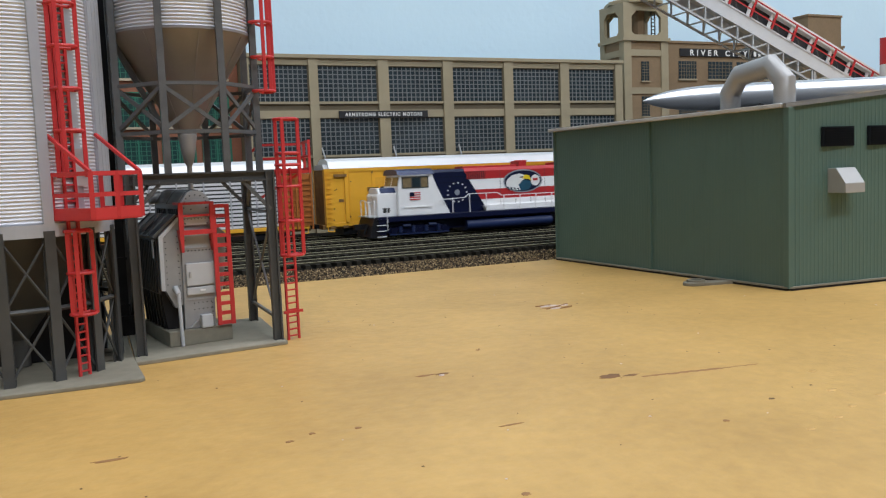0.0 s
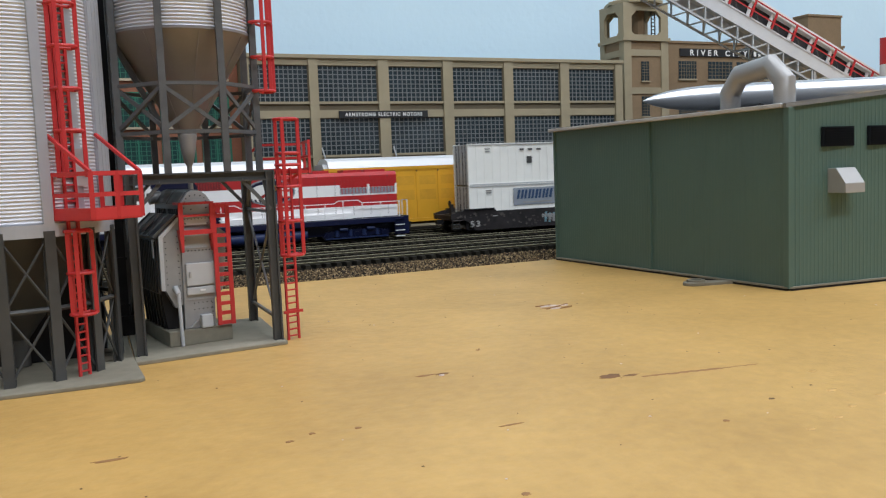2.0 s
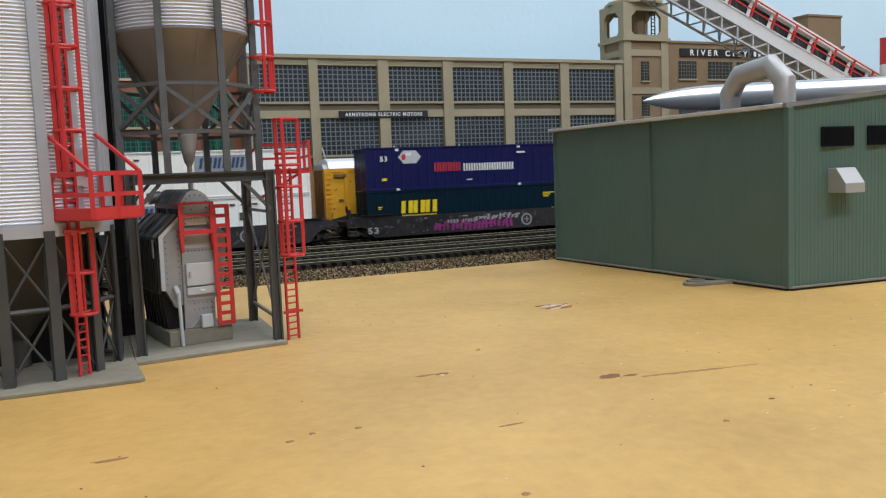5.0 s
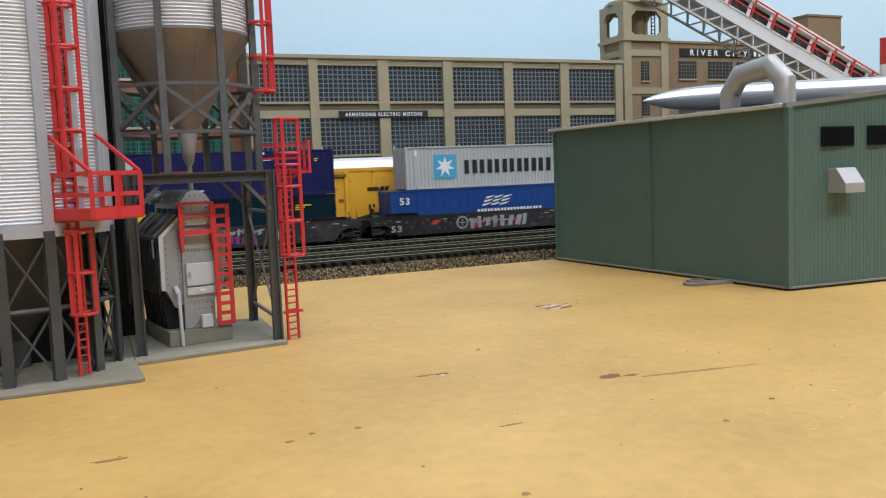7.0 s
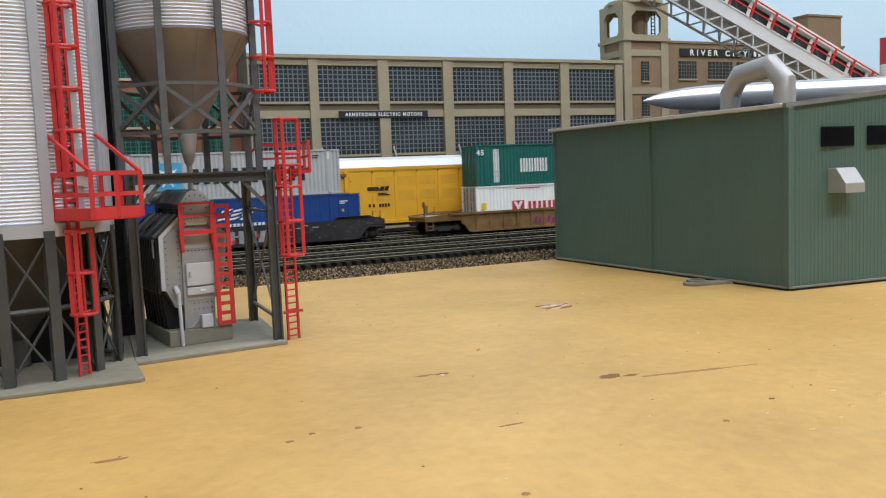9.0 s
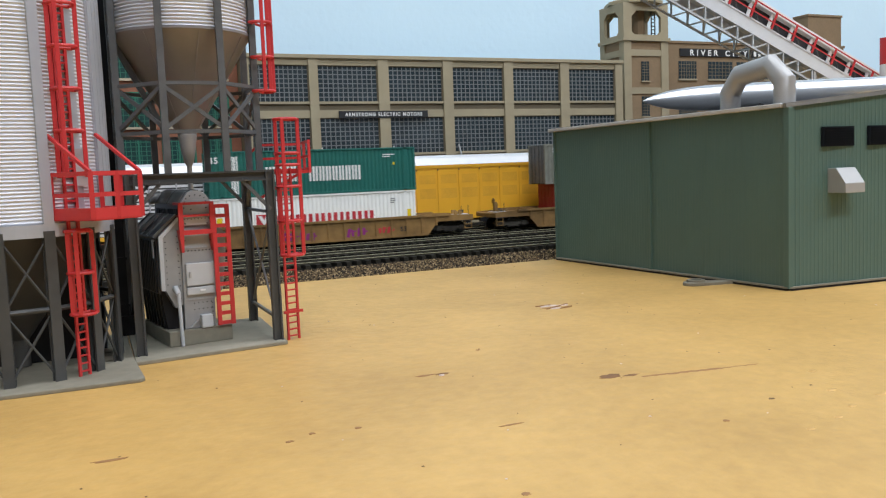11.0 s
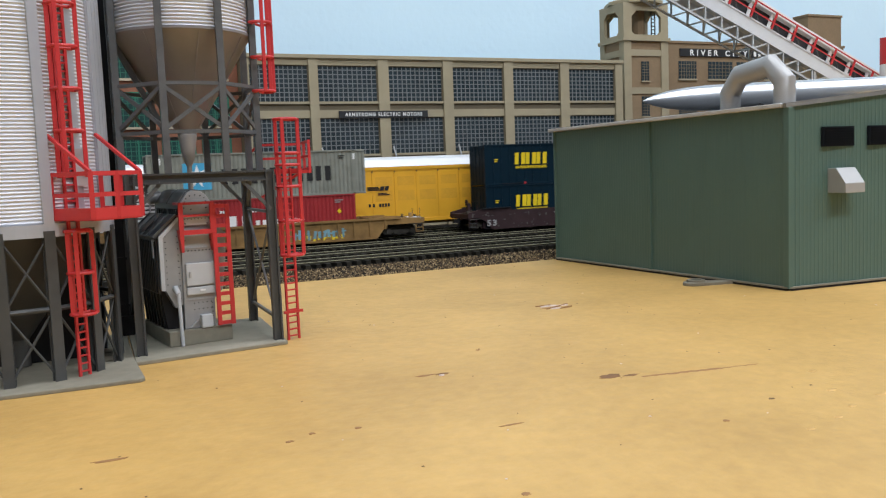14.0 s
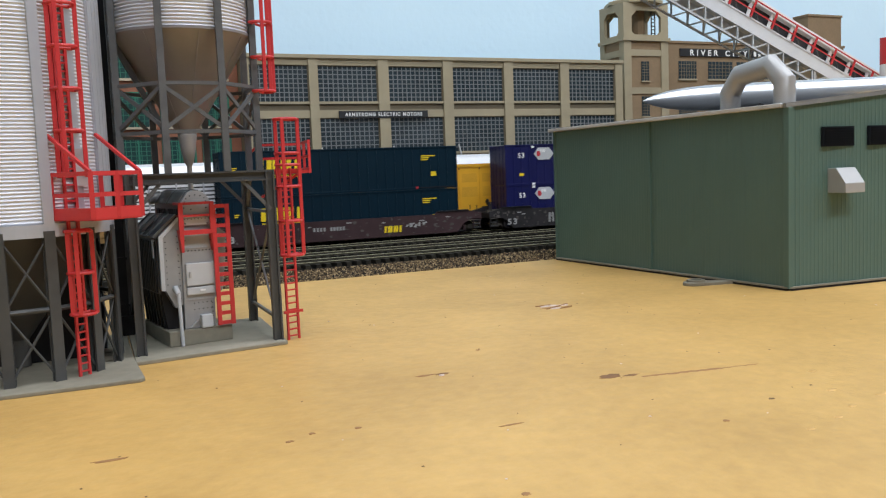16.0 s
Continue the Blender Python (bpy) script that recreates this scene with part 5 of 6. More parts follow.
def container(name, s0, z0, L, H, material, label, ribs="iso", post="", end="", group="stacked containers", inset=0.0):
    ob = rolling(name, s0, label, "container", group)
    h = L / 2
    post = post or material
    end = end or material
    z1 = z0 + H
    for s_ in (-1, 1):
        bm = bmesh.new()
        y = s_ * 13.6
        if ribs == "iso":
            n = int(L / 3.1)
            cells = [(0.0, 0), (0.3, 0), (0.42, 1), (0.78, 1), (0.9, 0)]
            dep = 0.42
        else:
            n = int(L / 7.4)
            cells = [(0.0, 0), (0.86, 0), (0.88, 1), (0.98, 1)]
            dep = -0.22
        prev = None
        for i in range(n):
            for f, k in cells:
                x = -h + 1 + (L - 2) * (i + f) / n
                yy = y - s_ * dep * k
                cur = (bm.verts.new((x, yy, z0 + 1.0)), bm.verts.new((x, yy, z1 - 1.0)))
                if prev:
                    bm.faces.new((prev[0], cur[0], cur[1], prev[1]))
                prev = cur
        cur = (bm.verts.new((h - 1, y, z0 + 1.0)), bm.verts.new((h - 1, y, z1 - 1.0)))
        bm.faces.new((prev[0], cur[0], cur[1], prev[1]))
        part("side_panel", bm, material, ob, "corrugated side" if ribs == "iso" else "ribbed sheet side")
        yo = s_ * 14.0
        for zz_, hh in ((z0, 1.5), (z1 - 1.2, 1.2)):
            part("side_rail", B(-h + 1.2, min(yo, yo - s_ * 1.4), zz_, h - 1.2, max(yo, yo - s_ * 1.4), zz_ + hh), post, ob, bevel=0.12)
        for xs in (-h, h - 1.8):
            part("corner_post", B(xs, min(yo, yo - s_ * 1.8), z0, xs + 1.8, max(yo, yo - s_ * 1.8), z1), post, ob, bevel=0.15)
            for zz_ in (z0 - 0.05, z1 - 1.45):
                part("corner_casting", B(xs - 0.08, min(yo + s_ * 0.08, yo - s_ * 1.9), zz_, xs + 1.88, max(yo + s_ * 0.08, yo - s_ * 1.9), zz_ + 1.5), post, ob, bevel=0.15)
        if inset:
            for xs in (-inset, inset):
                part("lift_post", B(xs - 1.0, min(yo, yo - s_ * 1.0), z0 + 0.2, xs + 1.0, max(yo, yo - s_ * 1.0), z1 - 0.05), post, ob)
    part("roof", B(-h + 1.5, -13.2, z1 - 0.9, h - 1.5, 13.2, z1 - 0.35), material, ob)
    part("floor", B(-h + 1.5, -13.2, z0 + 0.1, h - 1.5, 13.2, z0 + 0.7), "black", ob)
    for xs, s_ in ((-h, 1), (h, -1)):
        ed = part("end_door", B(min(xs + 0.4 * s_, xs + 1.2 * s_), -12.6, z0 + 0.7, max(xs + 0.4 * s_, xs + 1.2 * s_), 12.6, z1 - 0.5), end, ob)
        for yy in (-8.6, -3.4, 3.4, 8.6):
            part("lock_rod", beam(bmesh.new(), (xs + 0.2 * s_, yy, z0 + 1), (xs + 0.2 * s_, yy, z1 - 1), 0.5), post if end == material else "steel", ed)
        for zz_ in (0.18, 0.4, 0.62, 0.85):
            part("hinge", B(min(xs + 0.1 * s_, xs + 0.5 * s_), -12.4, z0 + H * zz_ - 0.4, max(xs + 0.1 * s_, xs + 0.5 * s_), 12.4, z0 + H * zz_ + 0.4), end, ed)
    return ob


YD = -14.02
Z1, Z2 = 11.0, 44.5
HC = 33.2


def marks(ob, material, x, z, rows):
    """Unreadable lines of small print as bars."""
    decal(ob, "marking_bar", [rect(x, x + w, z - i * 1.5, z - i * 1.5 + 0.8) for i, w in enumerate(rows)], -13.75, material)


# two white boxes
for z0, lx in ((Z2 + 0.9, (10.5, 49.0)), (Z1 + 0.8, (-52.5, -11.5))):
    c = container("container", 591.3, z0, 185.7, 33.4, "cwhite", "white ribbed freight container with a grey panel", "sheet", inset=70.0, end="lightgrey")
    decal(c, "logo_panel", [rect(lx[0], lx[1], z0 + 15.8, z0 + 30.0)], -14.02, "greypanel", "grey panel")
    decal(c, "logo_block", blocks(lx[0] + 3, lx[1] - 4, z0 + 20.8, z0 + 28.3, 5, 0.15, 1.6), -14.16, "logoblue", "dark blue slanted blocks")
    decal(c, "marking_bar", [rect(lx[0] + 9, lx[1] - 5, z0 + 17.4, z0 + 18.4)], -14.16, "ggrey")
    xo = -36.5 if lx[0] > 0 else 42
    decal(c, "vent_plate", [rect(xo - 2.4, xo + 2.4, z0 + 16.6, z0 + 22.2)], -14.02, "steel", "small dark plate")
    decal(c, "marking_bar", [rect(xo - 9 + k * 8, xo - 5 + k * 8, z0 + 27.2, z0 + 28.6) for k in range(3)], -14.02, "steel")
    for xx in (-75, 74):
        decal(c, "marking_bar", [rect(xx - 2.4, xx + 2.4, z0 + 26.6 + k * 1.9, z0 + 27.6 + k * 1.9) for k in range(2)], -14.02, "ggrey")
    for zz_ in (z0 + 0.4, z0 + 32.6):
        decal(c, "rail_strip", [rect(-92, 92, zz_ - 0.45, zz_ + 0.45)], -14.03, "lightgrey", "grey edge strip")


# indigo over dark navy
def hexagon(x, z, w, h):
    return [(x - w, z), (x - w * 0.55, z + h), (x + w * 0.55, z + h), (x + w, z), (x + w * 0.55, z - h), (x - w * 0.55, z - h)]


def indigo_box(s0, z0, full):
    c = container("container", s0, z0, 185.7, HC, "indigo", "indigo blue smooth-sided freight container", "sheet")
    decal(c, "emblem", [hexagon(-56.5, z0 + 25.4, 9.5, 5.0)], -14.02, "lightgrey", "pale hexagon emblem")
    decal(c, "emblem", [hexagon(-61.6, z0 + 25.4, 1.9, 2.2)], -14.16, "gred")
    lettering("number", "53", -78, -14.04, z0 + 24.4, 4.2, 5.6, "letter", c)
    decal(c, "marking_bar", [rect(-80, -76, z0 + 7.5, z0 + 9.6)], -14.02, "cyel")
    for xx in (-67, 40):
        for zz_ in (z0 + 31.2, z0 + 0.6):
            decal(c, "marker", [rect(xx - 1.3, xx + 1.3, zz_ - 0.9, zz_ + 0.9)], -14.06, "letter")
    decal(c, "marking_bar", [rect(-8, -3, z0 + 5.6, z0 + 6.5), rect(38, 46, z0 + 26, z0 + 27.4), rect(-60, -55, z0 + 26.4, z0 + 29)], -14.02, "letter")
    if full:
        decal(c, "word_block", blocks(-35.9, -12.5, z0 + 13.2, z0 + 20.4, 5, 0.18), -14.02, "gred", "red word as plain blocks")
        decal(c, "word_block", blocks(-10.5, 35.5, z0 + 13.0, z0 + 19.0, 10, 0.2), -14.02, "letter", "white word as plain blocks")
    marks(c, "cyel", 78, z0 + 26, (3, 2))
    return c


def navy_box(s0, z0, cut):
    c = container("container", s0, z0, 185.7, HC, "dnavy", "dark navy freight container with yellow emblem", "sheet")
    zb = z0 + (15.4 if z0 < 30 else 16.6)
    decal(c, "emblem", blocks(-65.3, -34.6, zb, zb + 9.6, 3, 0.06, 0.6), -14.02, "cyel", "yellow block emblem")
    decal(c, "emblem_bar", blocks(-64.5, -35, zb - 3.4, zb - 1.2, 10, 0.2), -14.02, "cyel")
    marks(c, "cyel", -84, z0 + 20.6, (3.5, 2.6))
    marks(c, "cyel", 62, z0 + 25.5, (12, 7, 6))
    decal(c, "marking_bar", [rect(70, 74.5, z0 + 10, z0 + 13.5)], -14.02, "cyel")
    decal(c, "marker", [rect(-78, -57, z0 + 0.9, z0 + 1.6), rect(58, 92, z0 + 0.9, z0 + 1.6)], -14.06, "black")
    decal(c, "marker", [rect(-57, -55, z0 + 0.4, z0 + 2.2), rect(57, 59, z0 + 0.4, z0 + 2.2)], -14.08, "gred")
    return c


navy_box(820.5, Z1, 0.0)
indigo_box(820.5, Z2, True)


def star(x, z, r, n=7):
    return [(x + (r if k % 2 == 0 else r * 0.42) * math.sin(math.pi * k / n), z + (r if k % 2 == 0 else r * 0.42) * math.cos(math.pi * k / n)) for k in range(2 * n)]


def grey_box(s0, z0, material, label, sw):
    # the weathered box's ends take a darker grey that paints in their shadow
    c = container("container", s0, z0, 157.4, HC, material, label, "iso", inset=70.0, end="brace" if material == "oldgreybox" else "")
    decal(c, "emblem_square", [rect(-54.8, -54.8 + sw, z0 + 7.8, z0 + 26.6)], -13.68, "lblue", "light blue square")
    cx_, cz_ = -54.8 + sw / 2, z0 + 17.2
    fan = star(cx_, cz_, 8.4)
    decal(c, "emblem_star", [[fan[k], fan[(k + 1) % 14], (cx_, cz_)] for k in range(14)], -13.82, "letter", "white star")
    decal(c, "word_block", blocks(-28.2, 54, z0 + 11.0, z0 + 21.8, 6, 0.17), -13.68, "sign", "black word as plain blocks")
    for xx in (-70, 70):
        decal(c, "tag", [rect(xx - 0.8, xx + 0.8, z0 + 26, z0 + 30.4)], -15.02 + 0.96, "letter")
    marks(c, "sign", 58, z0 + 28.4, (5, 4))
    return c


c = container("container", 1049.8, Z1 - 0.4, 185.7, HC, "blue", "blue smooth-sided freight container with white wave emblem", "sheet", inset=70.0)
wv = []
for k in range(3):
    for j in range(3):
        x0 = -14 + k * 8.0 + j * 1.6
        zz_ = Z1 + 17.5 + j * 2.9
        wv.append([(x0, zz_), (x0 + 5, zz_ + 0.9), (x0 + 9.0, zz_ + 2.6), (x0 + 8.0, zz_ + 2.6), (x0 + 4, zz_ + 2.0), (x0 + 1, zz_ + 1.6)])
decal(c, "emblem", wv, -14.02, "letter", "white wave emblem")
decal(c, "word_block", blocks(-18, 42, Z1 + 10.8, Z1 + 15.2, 10, 0.15), -14.02, "letter")
lettering("number", "53", -81, -14.04, Z1 + 24.6, 5.5, 8.0, "letter", c)
marks(c, "letter", 77, Z1 + 27, (6, 4))
decal(c, "tag", [rect(78.5, 80, Z1 + 19.5, Z1 + 21.5)], -14.02, "cyel")
grey_box(1049.5, Z2 - 0.2, "greybox", "light grey corrugated container with blue star square", 19.4)

c = container("container", 1320.0, Z1, 157.4, HC, "cwhite", "white corrugated container with red emblem", "iso", inset=70.0, end="lightgrey")
decal(c, "emblem_square", [rect(-45.9, -34.6, Z1 + 11.2, Z1 + 20.4)], -13.68, "gred")
decal(c, "emblem", [[(-44.6, Z1 + 19.6), (-40.2, Z1 + 12.0), (-36.0, Z1 + 19.6), (-38.6, Z1 + 19.6), (-40.2, Z1 + 16.4), (-42.0, Z1 + 19.6)]], -13.84, "letter")
decal(c, "word_block", blocks(-30.8, 46, Z1 + 10.9, Z1 + 19.2, 8, 0.24), -13.68, "gred", "red word as plain blocks")
decal(c, "marking_bar", [rect(-42, -20, Z1 + 30.2, Z1 + 30.8)], -13.68, "gred")
decal(c, "tag", [rect(-74, -70, Z1 + 14.6, Z1 + 19.6)], -15.02 + 0.96, "cyel")
decal(c, "tag", [rect(71.5, 74.5, Z1 + 13.2, Z1 + 18.6)], -15.02 + 0.96, "cyel")
marks(c, "ggrey", 58, Z1 + 27, (4, 4, 3))
c = container("container", 1321.0, Z2, 157.4, HC, "teal", "teal green corrugated container with white word", "iso", inset=70.0)
decal(c, "word_block", blocks(-38.2, -12, Z2 + 10.2, Z2 + 21.4, 5, 0.16) + blocks(-6, 34.6, Z2 + 9.8, Z2 + 20.6, 8, 0.16), -13.68, "letter", "white word as plain blocks")
for k in range(5):
    decal(c, "glyph_block", blocks(-63, -57.8, Z2 + 2.6 + k * 5.3, Z2 + 8.2 + k * 5.3, 2, 0.1), -13.68, "letter")
lettering("number", "45", -75, -14.12, Z2 + 27, 4.6, 6.4, "letter", c)
marks(c, "letter", 52, Z2 + 27.5, (10, 6))
decal(c, "tag", [rect(60, 61.6, Z2 + 20, Z2 + 22)], -14.02, "cyel")

c = container("container", 1595.3, Z1, 139.9, HC - 0.4, "cred", "red corrugated container with white word blocks", "iso")
decal(c, "word_block", blocks(-25.6, -7.6, Z1 + 10.9, Z1 + 20.5, 1, 0.1) + blocks(-6, 30.5, Z1 + 10.6, Z1 + 16.6, 4, 0.14), -13.68, "letter", "white word as plain blocks")
decal(c, "quote_mark", [rect(-29, -27.6, Z1 + 22.6, Z1 + 24.8), rect(-31, -29.6, Z1 + 22.6, Z1 + 24.8), rect(-8.4, -7, Z1 + 22.6, Z1 + 24.8), rect(-6.2, -4.8, Z1 + 22.6, Z1 + 24.8)], -13.68, "letter")
decal(c, "placard", [rect(-60, -53.6, Z1 + 22.6, Z1 + 27.6, 0.5)], -13.68, "ggrey")
decal(c, "tag", [[(57, Z1 + 18), (58.6, Z1 + 20), (57, Z1 + 22), (55.4, Z1 + 20)]], -13.68, "cyel")
marks(c, "ggrey", 54, Z1 + 28, (6, 4))
grey_box(1595.3, Z2 - 0.9, "oldgreybox", "weathered grey corrugated container with blue star square", 19.4)

navy_box(1868.7, Z1, 0.0)
navy_box(1868.7, Z2, 0.0)
for z0 in (Z1, Z2 - 0.6):
    indigo_box(2098.0, z0, False)


def well_car(s0, half, well, material, label, ribbed, graffiti=()):
    """Stack car: two side girders round a well, end decks, trucks and small fittings."""
    ob = rolling("well_car", s0, label, "well car", "well cars")
    for s_ in (-1, 1):
        lo, hi = (-18.0, -16.4) if s_ < 0 else (16.4, 18.0)
        if not ribbed:
            pts = [(-half, 19), (-well - 7, 19.3), (-well - 1, 16), (-well + 5, 9.4), (well - 5, 9.4), (well + 1, 16), (well + 7, 19.3), (half, 19), (half, 23.4), (well + 4, 26.2), (well - 22, 26.2), (well - 24, 24.2), (-well + 24, 24.2), (-well + 22, 26.2), (-well - 4, 26.2), (-half, 23.4)]
        else:
            pts = [(-half, 18.5), (-well - 12, 18.5), (-well - 8, 14.5), (-well - 3, 8.4), (well + 3, 8.4), (well + 8, 14.5), (well + 12, 18.5), (half, 18.5), (half, 22.6), (well + 20, 23.6), (-well - 20, 23.6), (-half, 22.6)]
        sg = part("side_girder", prism(bmesh.new(), pts, lo, hi, "y"), material, ob)
        yo = -18.0 if s_ < 0 else 18.0
        if ribbed:
            part("top_chord", B(-well - 22, min(yo, yo + s_ * 1.2), 22.6, well + 22, max(yo, yo + s_ * 1.2), 24.4), material, sg)
            part("bottom_chord", B(-well - 2, min(yo, yo + s_ * 1.0), 8.4, well + 2, max(yo, yo + s_ * 1.0), 9.8), material, sg)
            n = 15
            for i in range(n + 1):
                x = -well - 10 + (2 * well + 20) * i / n
                zb = 9.8 if abs(x) < well else 15.5
                part("rib", B(x - 0.6, min(yo, yo + s_ * 0.9), zb, x + 0.6, max(yo, yo + s_ * 0.9), 22.6), material, sg)
        else:
            for e in (-1, 1):
                part("top_lip", B(min(e * (well - 22), e * (well + 5)), min(yo - s_ * 1.5, yo + s_ * 0.9), 25.9, max(e * (well - 22), e * (well + 5)), max(yo - s_ * 1.5, yo + s_ * 0.9), 26.8), "black", sg)
            part("bottom_chord", B(-well + 6, min(yo, yo + s_ * 0.5), 9.3, well - 6, max(yo, yo + s_ * 0.5), 10.2), material, sg)
    part("well_floor", B(-well - 1, -16.2, 9.6, well + 1, 16.2, 10.6), "black", ob)
    for e in (-1, 1):
        a, b = sorted((e * (well + 1.5), e * half))
        part("end_deck", B(a, -16.4, 18.6, b, 16.4, 22.4 if not ribbed else 21.6), material, ob)
        part("bulkhead", B(min(e * (well + 0.8), e * (well + 2.6)), -16.2, 10.6, max(e * (well + 0.8), e * (well + 2.6)), 16.2, 24), material, ob)
        part("deck_grating", B(min(e * (half - 14), e * (half - 2)), -16.8, 22.5, max(e * (half - 14), e * (half - 2)), 0, 23.1), "lightgrey" if ribbed else "black", ob)
        part("coupler", B(min(e * half, e * (half + 5.5)), -1.8, 15, max(e * half, e * (half + 5.5)), 1.8, 18.6), "black", ob)
        # steps and grab irons
        for xx in (half - 1, half - 7):
            part("step_leg", B(e * xx - 0.3, -17.6, 11.6, e * xx + 0.3, -16.9, 19), material, ob)
        for zz_ in (12.0, 15.0):
            part("step", B(min(e * (half - 7), e * (half - 1)), -17.8, zz_ - 0.3, max(e * (half - 7), e * (half - 1)), -16.6, zz_ + 0.3), material if ribbed else "steel", ob)
        for xx in (half - 3, half - 9):
            part("grab_iron", beam(bmesh.new(), (e * xx, -16.0, 22.5), (e * xx, -16.0, 30), 0.45), material, ob)
        truck(ob, e * (half - 18.5), material="rust")
        # pipes, valves and boxes on the end deck
        fit = random.Random(int(s0) + e)
        for k in range(7):
            fx_, fy_ = e * (half - fit.uniform(3, 15)), fit.uniform(-15.5, -4)
            w, h = fit.uniform(0.6, 2.0), fit.uniform(1.0, 4.2)
            part("deck_fitting", B(fx_ - w, fy_ - 0.8, 22.2, fx_ + w, fy_ + 0.8, 22.4 + h), "yellowdirty" if ribbed and k % 3 else "rust", ob, bevel=0.15)
        for yy in (-17.3, -12.0):
            part("deck_pipe", rod(bmesh.new(), (e * (half - 1), yy, 18.0), (e * (half - 15), yy, 18.4), 0.45, seg=8), "grime", ob)
        part("air_hose", rod(bmesh.new(), (e * (half + 0.5), -4.5, 17.5), (e * (half + 3.5), -3.5, 11.5), 0.45, seg=8), "black", ob)
    bx = -half + 5.0
    st_ = part("brake_stand", B(bx - 1.2, -9.5, 22.4, bx + 1.2, -6.5, 31), material, ob)
    part("brake_wheel", rod(bmesh.new(), (bx - 1.8, -8, 31.5), (bx - 1.3, -8, 31.5), 2.6, seg=16), material, st_)
    return ob


def scribble(ob, x0, x1, z0, z1, material, seed, pitch=3.6):
    """An irregular painted tag on the car side."""
    r = random.Random(seed)
    polys = []
    n = max(4, int((x1 - x0) / pitch))
    for i in range(n):
        a = x0 + (x1 - x0) * i / n
        w = (x1 - x0) / n * r.uniform(0.8, 1.3)
        lo, hi = z0 + r.uniform(0, 1.8), z1 - r.uniform(0, 2.2)
        k = r.uniform(-1.2, 1.2)
        polys.append([(a, lo), (a + w * 0.55, lo + r.uniform(-0.6, 0.6)), (a + w * 0.7 + k, hi), (a + w * 0.15 + k, hi + r.uniform(-0.5, 0.5))])
        if r.random() < 0.6:
            m = (lo + hi) / 2 + r.uniform(-1, 1)
            polys.append([(a, m), (a + w, m + 0.4), (a + w, m + 1.5), (a, m + 1.1)])
    for i, q in enumerate(polys):
        part("graffiti_stroke", prism(bmesh.new(), q, -18.1 - 0.012 * i - (0.3 if seed > 12 else 0), -17.95, "y"), material, ob)


def roundel(ob, x, z, r):
    bm = rod(bmesh.new(), (x, -18.12, z), (x, -17.9, z), r, seg=24)
    part("roundel", bm, "ggrey", ob)
    part("roundel_core", rod(bmesh.new(), (x, -18.2, z), (x, -17.9, z), r * 0.72, seg=24), "cargrey", ob)
    decal(ob, "roundel_mark", [rect(x - r * 0.5, x + r * 0.5, z - 0.4, z + 0.4), rect(x - 0.4, x + 0.4, z - r * 0.5, z + r * 0.5)], -18.24, "ggrey")


def well_marks(ob, half, seed):
    r = random.Random(seed)
    lettering("number", "53", -half + 20.8, -18.05, 14.6, 5.0, 8.6, "ggrey", ob)
    weathering(ob, half, half - 16.5, seed + 40)
    q = []
    for k in range(14):
        x = r.uniform(-half + 14, half - 14)
        q.append(rect(x, x + r.uniform(2, 5), 21.4 - r.choice((0, 1.6, 6)), 22.2 - r.choice((0, 1.6))))
    q = [p for p in q if p[2][1] - p[0][1] < 1.9 and p[2][1] > p[0][1]]
    q += [rect(-28 + k * 2.6, -26.4 + k * 2.6, 16.6, 19.4) for k in range(4)] + [rect(-15 + k * 2.4, -13.4 + k * 2.4, 16.6, 19.4) for k in range(5)]
    decal(ob, "marking_bar", q, -18.05, "ggrey")


def weathering(ob, half, well, seed):
    """Chalky blotches and scuffs along the girder side."""
    r = random.Random(seed)
    bm = bmesh.new()
    for k in range(90):
        x, z = r.uniform(-half + 3, half - 3), r.uniform(11.0, 22.5)
        if abs(x) > well - 6:
            z = r.uniform(19.8, 23.0)
        w, h = r.uniform(0.3, 2.0), r.uniform(0.2, 1.6)
        y = -18.03 - 0.0006 * k
        prism(bm, [(x + w * r.uniform(0.6, 1.1) * math.cos(a), z + h * r.uniform(0.5, 1.2) * math.sin(a)) for a in (0, 1.1, 2.2, 3.3, 4.4, 5.4)], y, -17.95, "y")
    part("stains", bm, "grime", ob, "chalky weathering blotches")


w1 = well_car(591.3, 111.0, 94.5, "cargrey", "dark grey stack well car with painted graffiti", False)
well_marks(w1, 111, 1)
scribble(w1, -26, -2, 11.5, 22.0, "gblue", 3)
scribble(w1, -22, 19, 12.5, 20.4, "ggrey", 13)
roundel(w1, 43, 17, 4.6)
w2 = well_car(820.5, 111.0, 94.5, "cargrey", "dark grey stack well car with magenta graffiti", False)
well_marks(w2, 111, 2)
scribble(w2, -40, 31.5, 10.2, 19.0, "pink", 5)
scribble(w2, -4, 36, 17, 22.4, "ggrey", 15)
roundel(w2, 43.5, 16.0, 5.0)
w3 = well_car(1049.8, 111.0, 94.5, "cargrey", "dark grey stack well car with pale graffiti letters", False)
well_marks(w3, 111, 3)
decal(w3, "logo_chevron", [[(-62, 16.5), (-56, 16.5), (-52, 20), (-58, 19.6)]], -18.06, "gred")
roundel(w3, -34, 16.6, 5.2)
scribble(w3, -26.9, 27, 10.8, 20.8, "ggrey", 7, 6.4)
decal(w3, "graffiti_fill", [rect(-24, -21, 12.5, 15), rect(-17, -15.4, 15, 17.4), rect(-5, -2.6, 11.8, 14.4), rect(12, 14, 15.6, 18.2)], -18.3, "gred")
w4 = well_car(1320.0, 126.0, 84.0, "yellowdirty", "weathered yellow ribbed stack well car with graffiti", True)
scribble(w4, -28, -3, 10.0, 18.0, "pink", 8)
